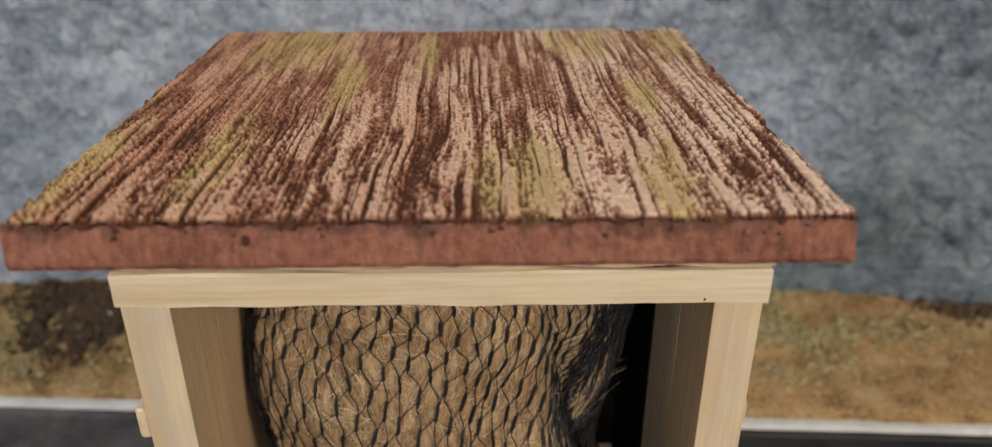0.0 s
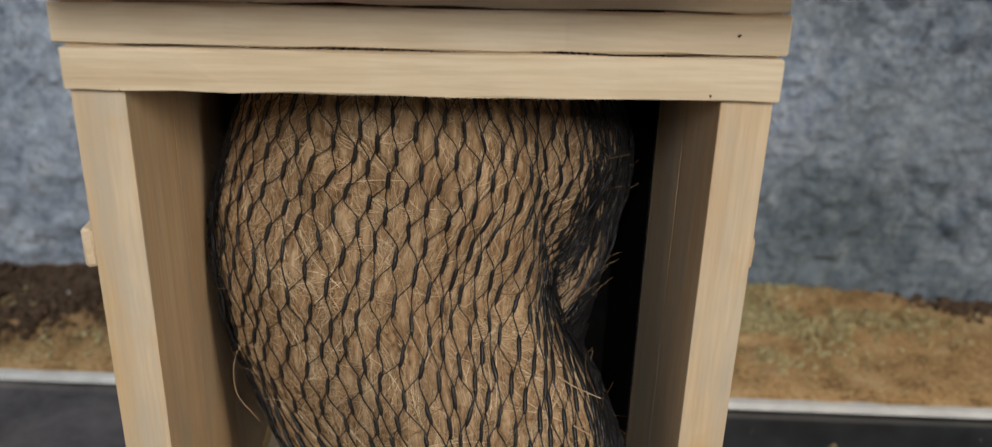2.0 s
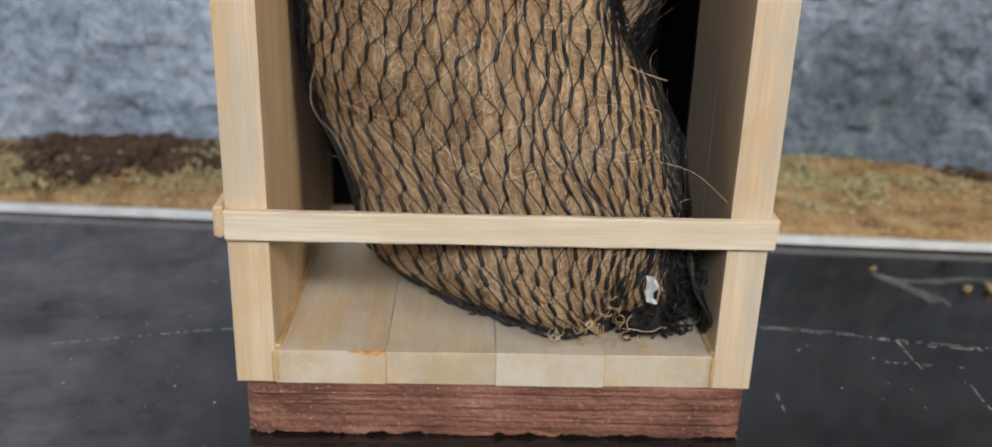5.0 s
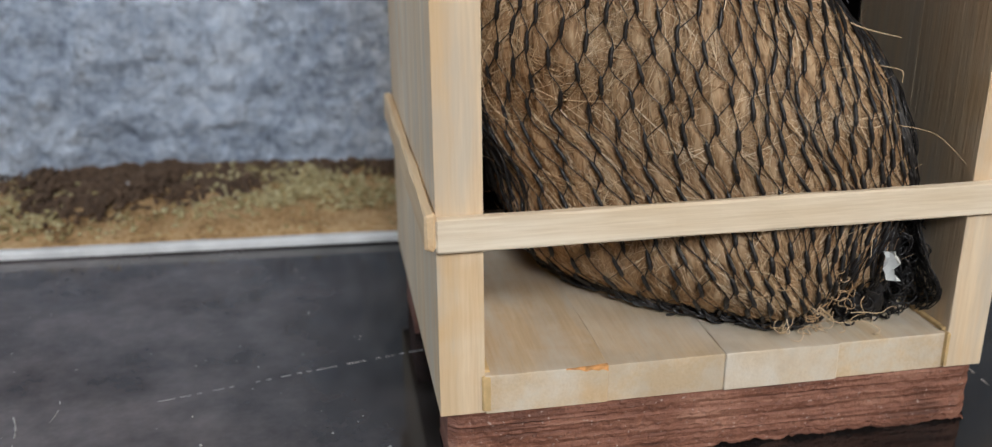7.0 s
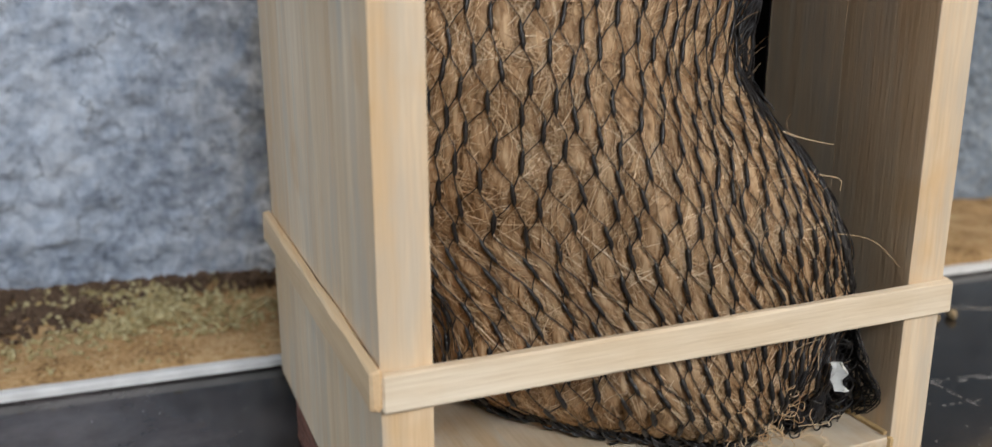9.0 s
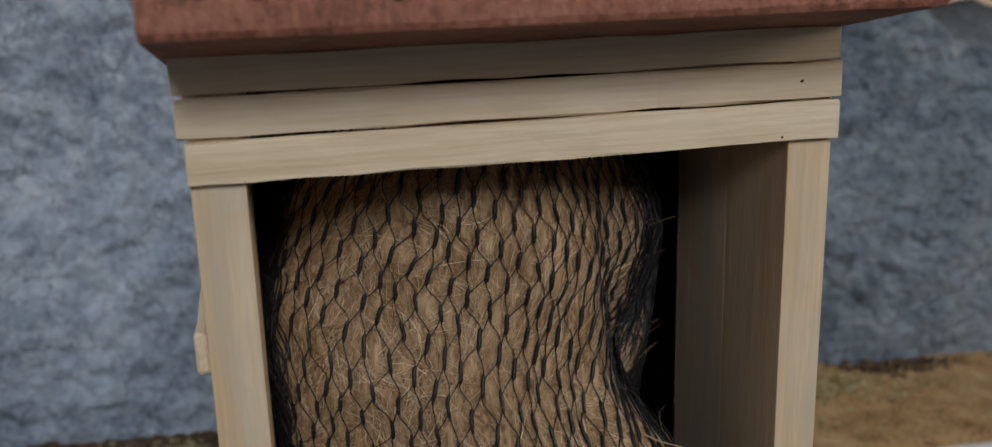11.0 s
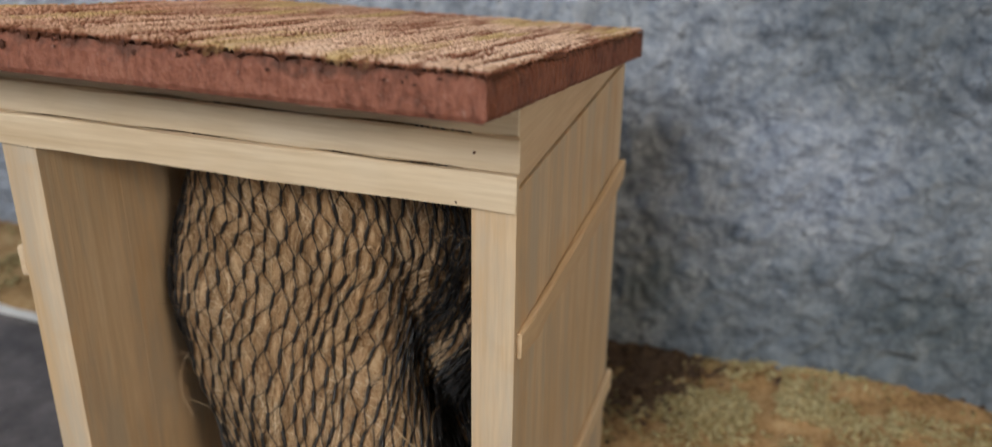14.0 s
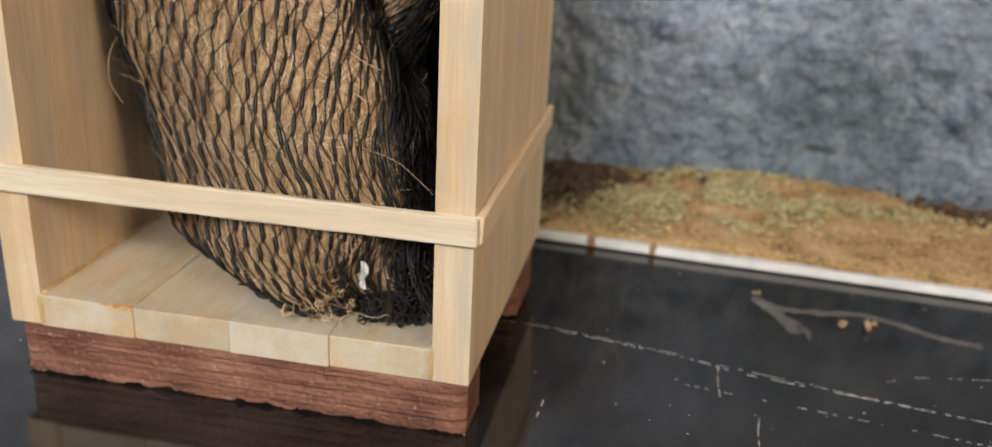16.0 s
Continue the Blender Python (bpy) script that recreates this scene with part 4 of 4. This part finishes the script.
def smooth_interp(z, xs, ys):
    """Catmull-Rom through the rows of the bag."""
    i = np.clip(np.searchsorted(xs, z) - 1, 0, len(xs) - 2)
    slope = np.gradient(ys, xs)
    h = xs[i + 1] - xs[i]
    t = np.clip((z - xs[i]) / h, 0, 1)
    return (2 * t**3 - 3 * t**2 + 1) * ys[i] + (t**3 - 2 * t**2 + t) * h * slope[i] + (3 * t**2 - 2 * t**3) * ys[i + 1] + (t**3 - t**2) * h * slope[i + 1]


def crease(a, z):
    """How far the skin is drawn in along the crease, 0 to 1."""
    a = (np.asarray(a) + np.pi) % (2 * np.pi) - np.pi
    u, at = np.linspace(0, 1, 36), np.linspace(0, 1, 8)
    near = np.full(np.broadcast(a, z).shape, 9.0)
    for ca, cz in zip(np.interp(u, at, CREASE_A), np.interp(u, at, CREASE_Z)):
        near = np.minimum(near, ((a - ca) * 0.038) ** 2 + (z - cz) ** 2)
    depth = np.interp(z, [0.070, 0.085, 0.100, 0.118, 0.140], [1.0, 1.0, 0.62, 0.28, 0.06])
    return (0.72 * np.exp(-near / 0.0070**2) + 0.28 * np.exp(-near / 0.0026**2)) * depth * np.clip((0.7 - a) / 0.8, 0, 1)


def bag_point(a, z, out=0.0, fold_depth=0.26, slim=0.42):
    """A point of the bag's skin: a is the angle round it, -pi/2 at the front, z its height, out the distance off the skin."""
    c, s = np.cos(a), np.sin(a)
    rx, ry = smooth_interp(z, BZ, BRX), smooth_interp(z, BZ, BRY)
    q = 2.35
    r = (np.abs(c) ** q + np.abs(s) ** q) ** (-1 / q)
    lump = 1 + 0.14 * (fractal(2.2 * c + 7, 2.2 * s + 7, z * 45, 3, 81) - 0.5)
    k = r * (1 - fold_depth * crease(a, z)) * lump * (1 - slim * np.clip((0.054 - z) / 0.028, 0, 1) * np.clip((c - 0.05) / 0.6, 0, 1) * np.clip(0.3 - s, 0, 1))
    foot = np.sqrt(np.clip(1 - np.clip((0.034 - z) / 0.0165, 0, 1) ** 2, 0.02, 1))
    k = k * (0.35 + 0.65 * foot)
    x = smooth_interp(z, BZ, BCX) + (rx * k + out) * c
    y = smooth_interp(z, BZ, BCY) + ry * k * s - smooth_interp(z, BZ, BSH) * rx * k * c
    stop = y - (FY + 0.0008)  # the batten holds the bag back
    y = FY + 0.0008 + 0.5 * (stop + np.sqrt(stop**2 + 0.0020**2)) + out * s
    return np.stack([x, y, z + 0 * x], -1)


COLUMNS, PERIOD, TWIST, SKEW = 146, 0.0140, 0.6, 0.64
STEP_A = 2 * np.pi / COLUMNS


def skin_angle(k, z):
    """The angle round the bag of the k-th strand's mean course; strands crowd on the right-hand side."""
    a = STEP_A * k + TWIST * (z - 0.09)
    c, s = np.cos(a), np.sin(a)
    return a + 0.13 * (fractal(3 * c + 5, 3 * s + 5, z * 55, 2, 91) - 0.5) + 0.07 * (fractal(11 * c + 12, 11 * s + 12, z * 120, 2, 94) - 0.5) - 0.42 * np.sin(a + 0.35)


def knot_phase(k, z):
    a = STEP_A * k
    return 2 * np.pi * z / PERIOD + SKEW * k + 2.2 * (fractal(2.5 * np.cos(a) + 5, 2.5 * np.sin(a) + 5, z * 45, 2, 95) - 0.5)


def sway(k, z):
    """How far the k-th strand strays from its course, in strands: neighbours meet by turns, as in knotted netting."""
    return np.where(k % 2 == 0, 0.34, -0.60) * np.clip(1.35 * np.cos(knot_phase(k, z)), -1, 1)


def pillow(k, z):
    """How far the coir swells between the strands."""
    near = 9.0
    for step in (-1, 0, 1, 2):
        i = np.floor(k) + step
        near = np.minimum(near, np.abs(k - i - sway(i, z)))
    return 0.0010 * np.sin(np.pi / 2 * np.clip(near / 0.8, 0, 1)) - 0.0007


def filling_mesh():
    na, nz = 760, 250
    k, z = np.meshgrid(np.arange(na) * COLUMNS / na, np.linspace(0.0222, 0.1495, nz))
    a = skin_angle(k, z)
    rough = 0.0016 * (fractal(16 * np.cos(a) + 20, 16 * np.sin(a) + 20, z * 200, 3, 92) - 0.5)
    p = bag_point(a, z, pillow(k, z) + rough)
    faces = grid_faces(na, nz, wrap=True).tolist()
    faces += [list(range(na))[::-1], list(range(na * (nz - 1), na * nz))]
    return mesh_of("coir_filling", p.reshape(-1, 3), faces, smooth=True)


part("coir_filling", filling_mesh(), FILLING, bag, "tightly packed tan coir")


def net_mesh():
    n = 230
    z = np.linspace(0.0226, 0.1492, n)[None]
    k = np.arange(COLUMNS)[:, None]
    a = skin_angle(k + sway(k, z), z)
    off = 0.0009 + 0.0004 * (fractal(9 * np.cos(a) + 9, 9 * np.sin(a) + 9, z * 150, 2, 93) - 0.4)
    p = bag_point(a, z + 0 * a, off)
    phase = np.abs(np.cos(knot_phase(k, z)))
    radius = np.where(k % 2 == 0, 0.00014, 0.00012) + np.interp(z, [0.03, 0.085], [0.00044, 0.00031]) * np.clip((phase - 0.80) / 0.12, 0, 1)
    return mesh_of("netting", *tubes(p, radius, 4), smooth=True)


part("netting", net_mesh(), NET, bag, "black knotted plastic netting")


def second_net():
    """The slack part of the net, gathered in folds down the right flank, along the foot and the left flank of the bag."""
    rng = np.random.default_rng(12)
    n, m = 344, 84
    paths = []
    for i in range(n):
        kind = ("fold", "flank", "left", "flank", "left", "lobe", "left", "flank")[i % 8]
        if kind == "fold":
            low, high, base = rng.uniform(0.062, 0.074), rng.uniform(0.080, 0.098), rng.uniform(-0.45, 0.6)
        elif kind == "lobe":
            low, high, base = rng.uniform(0.086, 0.10), rng.uniform(0.125, 0.148), rng.uniform(-0.85, 0.5)
        elif kind == "flank":
            low, high, base = 0.0235, rng.uniform(0.050, 0.084), rng.uniform(-0.36, 0.6)
        else:
            low, high, base = (0.0235 if i % 2 else rng.uniform(0.04, 0.08)), rng.uniform(0.095, 0.13), rng.uniform(-3.40, -2.62)
        z = np.linspace(low, high, m)
        a = base + (0.06 if kind == "flank" else 0.03) * np.clip(1.6 * np.cos(2 * np.pi * z / PERIOD + rng.uniform(0, 6)), -1, 1) + 0.10 * (fractal(z * 40, np.full(m, i * 3.1), 0, 2, 7) - 0.5)
        paths.append(bag_point(a, z, 0.0005 + 0.0022 * fractal(z * 70, np.full(m, i * 1.7), 0, 2, 9), 0.21, 0.08 if kind == "flank" else 0.42))
    return mesh_of("slack_netting", *tubes(np.array(paths), np.full((n, m), 0.00015), 4), smooth=True)


tagged(part("slack_netting", second_net(), NET, bag, "gathered slack black netting"), kind="stuff")


def tangle(name, count, centre, spread, length, radius, seed, curl=1.0, lean=(1, 1, 1)):
    """Loose curled threads round a place."""
    rng = np.random.default_rng(seed)
    m = 26
    paths = np.zeros((count, m, 3))
    start = np.array(centre) + rng.normal(0, 1, (count, 3)) * np.array(spread)
    heading = rng.normal(0, 1, (count, 3)) * np.array(lean)
    turn = rng.normal(0, 1, (count, 3))
    p = start
    for j in range(m):
        heading = heading + curl * 0.35 * np.cross(turn, heading) + rng.normal(0, 0.12, (count, 3)) - 0.9 * (p - np.array(centre)) / np.array(spread) * 0.12
        heading /= np.linalg.norm(heading, axis=1, keepdims=True)
        p = p + heading * (length / m)
        p[:, 2] = np.maximum(p[:, 2], 0.0226)
        p[:, 1] = np.maximum(p[:, 1], FY - 0.0004)
        p[:, 0] = np.minimum(p[:, 0], RX - THICK - 0.0006)
        paths[:, j] = p
    return mesh_of(name, *tubes(paths, np.full((count, m), radius), 4), smooth=True)


tagged(part("net_tail", tangle("net_tail", 620, (0.0284, 0.1575, 0.0325), (0.0034, 0.0026, 0.0062), 0.016, 0.00020, 21, 0.45, (0.45, 0.45, 1.6)), NET, bag, "bunched black end of the net"), kind="stuff")
tagged(part("net_tail", tangle("net_tail", 380, (0.0338, 0.1560, 0.0345), (0.0026, 0.0022, 0.0070), 0.015, 0.00018, 22, 0.45, (0.45, 0.45, 1.6)), NET, bag, "loose black net threads beside the bunched end"), kind="stuff")


def gathered_end():
    """The knotted end of the net: a crumpled, pleated bundle that stands on the floor."""
    a, v = np.meshgrid(np.arange(72) * 2 * np.pi / 72, np.linspace(0, 1, 40))
    pleat = fractal(5 * np.cos(a) + 6, 5 * np.sin(a) + 6, v * 5, 3, 96) - 0.5
    r = (0.0062 + 0.0050 * pleat + 0.0008 * np.sin(9 * a + 7 * v)) * np.interp(v, [0, 0.12, 0.55, 0.9, 1.0], [0.75, 1.0, 0.95, 0.8, 0.25])
    x, y, z = 0.0284 + 0.0030 * v + 1.05 * r * np.cos(a), 0.1582 + r * np.sin(a), 0.0225 + 0.0225 * v + 0.0010 * pleat * v
    return mesh_of("net_end", np.stack([x, y, z], -1).reshape(-1, 3), grid_faces(72, 40, wrap=True), smooth=True)


part("net_end", gathered_end(), NET, bag, "crumpled gathered black end of the net")


def foot_loops():
    """Small curled loops where the net lies on the floor."""
    rng = np.random.default_rng(15)
    paths = []
    for i in range(820):
        a = rng.uniform(-3.2, -0.70)
        c = bag_point(np.array(a), np.array(0.0245), 0.0006)
        s = np.linspace(0, rng.uniform(3.5, 7.0), 22)
        r = rng.uniform(0.0008, 0.0024)
        ph = rng.uniform(0, 6)
        x, y, z = c[0] + r * np.cos(s + ph), c[1] + r * 0.6 * np.sin(s + ph), 0.0242 + r * 0.7 * np.sin(s * 0.8 + ph) + rng.uniform(0, 0.0055)
        paths.append(np.stack([x, y, np.maximum(z, 0.0226)], -1))
    return mesh_of("net_fringe", *tubes(np.array(paths), np.full((820, 22), 0.00026), 4), smooth=True)


tagged(part("net_fringe", foot_loops(), NET, bag, "curled black net loops on the floor"), kind="stuff")
tagged(part("loose_coir", tangle("loose_coir", 70, (0.0140, 0.1480, 0.0330), (0.0060, 0.0012, 0.0080), 0.011, 0.00009, 33, 0.7, (1, 0.3, 1)), WISP, bag, "loose curled coir hairs at the net's lower corner"), kind="stuff")


def hair(points, radius):
    """One long coir hair through a few places."""
    p = np.array(points, float)
    at = np.linspace(0, len(p) - 1, 24)
    path = np.stack([smooth_interp(at, np.arange(len(p)), p[:, i]) for i in range(3)], -1)
    return mesh_of("coir_hair", *tubes(path[None], np.linspace(radius, radius * 0.5, 24)[None], 4), smooth=True)


for points, radius in ((((0.0200, 0.1572, 0.0845), (0.0232, 0.1552, 0.0833), (0.0284, 0.1528, 0.0821)), 0.00018),
                       (((0.0195, 0.1500, 0.0680), (0.0245, 0.1475, 0.0668), (0.0340, 0.1462, 0.0645), (0.0420, 0.1465, 0.0580)), 0.00009),
                       (((0.0230, 0.1500, 0.0775), (0.0262, 0.1478, 0.0768), (0.0268, 0.1480, 0.0745)), 0.00014),
                       (((-0.0455, 0.1790, 0.0815), (-0.0490, 0.1760, 0.0760), (-0.0485, 0.1730, 0.0690), (-0.0435, 0.1700, 0.0640)), 0.00010),
                       (((0.0120, 0.1470, 0.0300), (0.0170, 0.1445, 0.0270), (0.0230, 0.1455, 0.0262), (0.0290, 0.1470, 0.0235)), 0.00011)):
    part("coir_hair", hair(points, radius), WISP, bag)
tag = part("tag", board_mesh("tag", (-0.0012, -0.00012, -0.0029), (0.0012, 0.00012, 0.0029), 0.0001, 0.00045, 2, 0.0009), TAG, bag, "small torn white paper tag")
for w in tag.data.vertices:  # torn, narrow at its ends
    w.co.x = w.co.x * (0.45 + 0.6 * abs(math.sin(w.co.z * 900 + 1.2))) + 0.0004 * math.sin(w.co.z * 1500)
tag.matrix_basis = pose(0.0272, 0.1440, 0.0385, -8, -10, -48)


def fibres_mesh(name, count, lift, length, radius, seed, stray=0.0, bundle=1):
    """Single coir hairs lying over the filling, in swirls."""
    rng = np.random.default_rng(seed)
    m = 8
    a0, z0 = rng.uniform(0, 2 * np.pi, count), rng.uniform(0.025, 0.147, count)
    if bundle > 1:  # hairs lie side by side in wisps
        first = np.arange(count) // bundle * bundle
        a0, z0 = a0[first] + rng.normal(0, 0.035, count), z0[first] + rng.normal(0, 0.0012, count)
    loose = np.clip((fractal(3 * np.cos(a0) + 8, 3 * np.sin(a0) + 8, z0 * 70, 2, 104) - 0.42) / 0.2, 0, 1)  # combed in places, felted in others
    swirl = (fractal(2.5 * np.cos(a0) + 4, 2.5 * np.sin(a0) + 4, z0 * 55, 2, 101) - 0.5) * 4.0 + 1.5 + (rng.normal(0, 1, count) * (0.16 + 0.75 * loose) if bundle == 1 else rng.normal(0, 0.8, count)[first] + rng.normal(0, 0.30, count))
    size = rng.uniform(*length, count)
    bend = rng.normal(0, 1.0, count)
    s = np.linspace(-0.5, 0.5, m)[None]
    turn = swirl[:, None] + bend[:, None] * s
    da = np.cumsum(np.cos(turn), 1) * size[:, None] / m / 0.039
    dz = np.cumsum(np.sin(turn), 1) * size[:, None] / m
    z = z0[:, None] + dz - dz.mean(1, keepdims=True)
    a = a0[:, None] + da - da.mean(1, keepdims=True)
    over = np.abs(z - np.clip(z, 0.0235, 0.1485))
    z = np.clip(z, 0.0235, 0.1485)
    off = rng.uniform(*lift, count)[:, None] + stray * rng.uniform(0.2, 1, count)[:, None] * (2 * s) ** 2 * np.sign(s + 1e-6).clip(0, 1) - 0.2 * over
    p = bag_point(a, z, off)
    r = rng.uniform(*radius, count)[:, None] * (1 - 0.5 * np.abs(2 * s) ** 3)
    return mesh_of(name, *tubes(p, r, 3), smooth=True)


tagged(part("coir_fuzz", fibres_mesh("coir_fuzz", 17500, (-0.0006, 0.0007), (0.006, 0.020), (0.00004, 0.00012), 101), FIBRE, bag, "matted tan coir hairs"), kind="stuff")
tagged(part("coir_wisp", fibres_mesh("coir_wisp", 10000, (-0.0004, 0.0005), (0.008, 0.020), (0.00005, 0.00014), 103, 0.0, 10), WISP, bag, "pale glossy wisps of coir"), kind="stuff")
tagged(part("stray_fuzz", fibres_mesh("stray_fuzz", 260, (0.0006, 0.0014), (0.007, 0.018), (0.00004, 0.00009), 102, 0.005), FIBRE, bag, "stray coir hairs sticking out of the net"), kind="stuff")
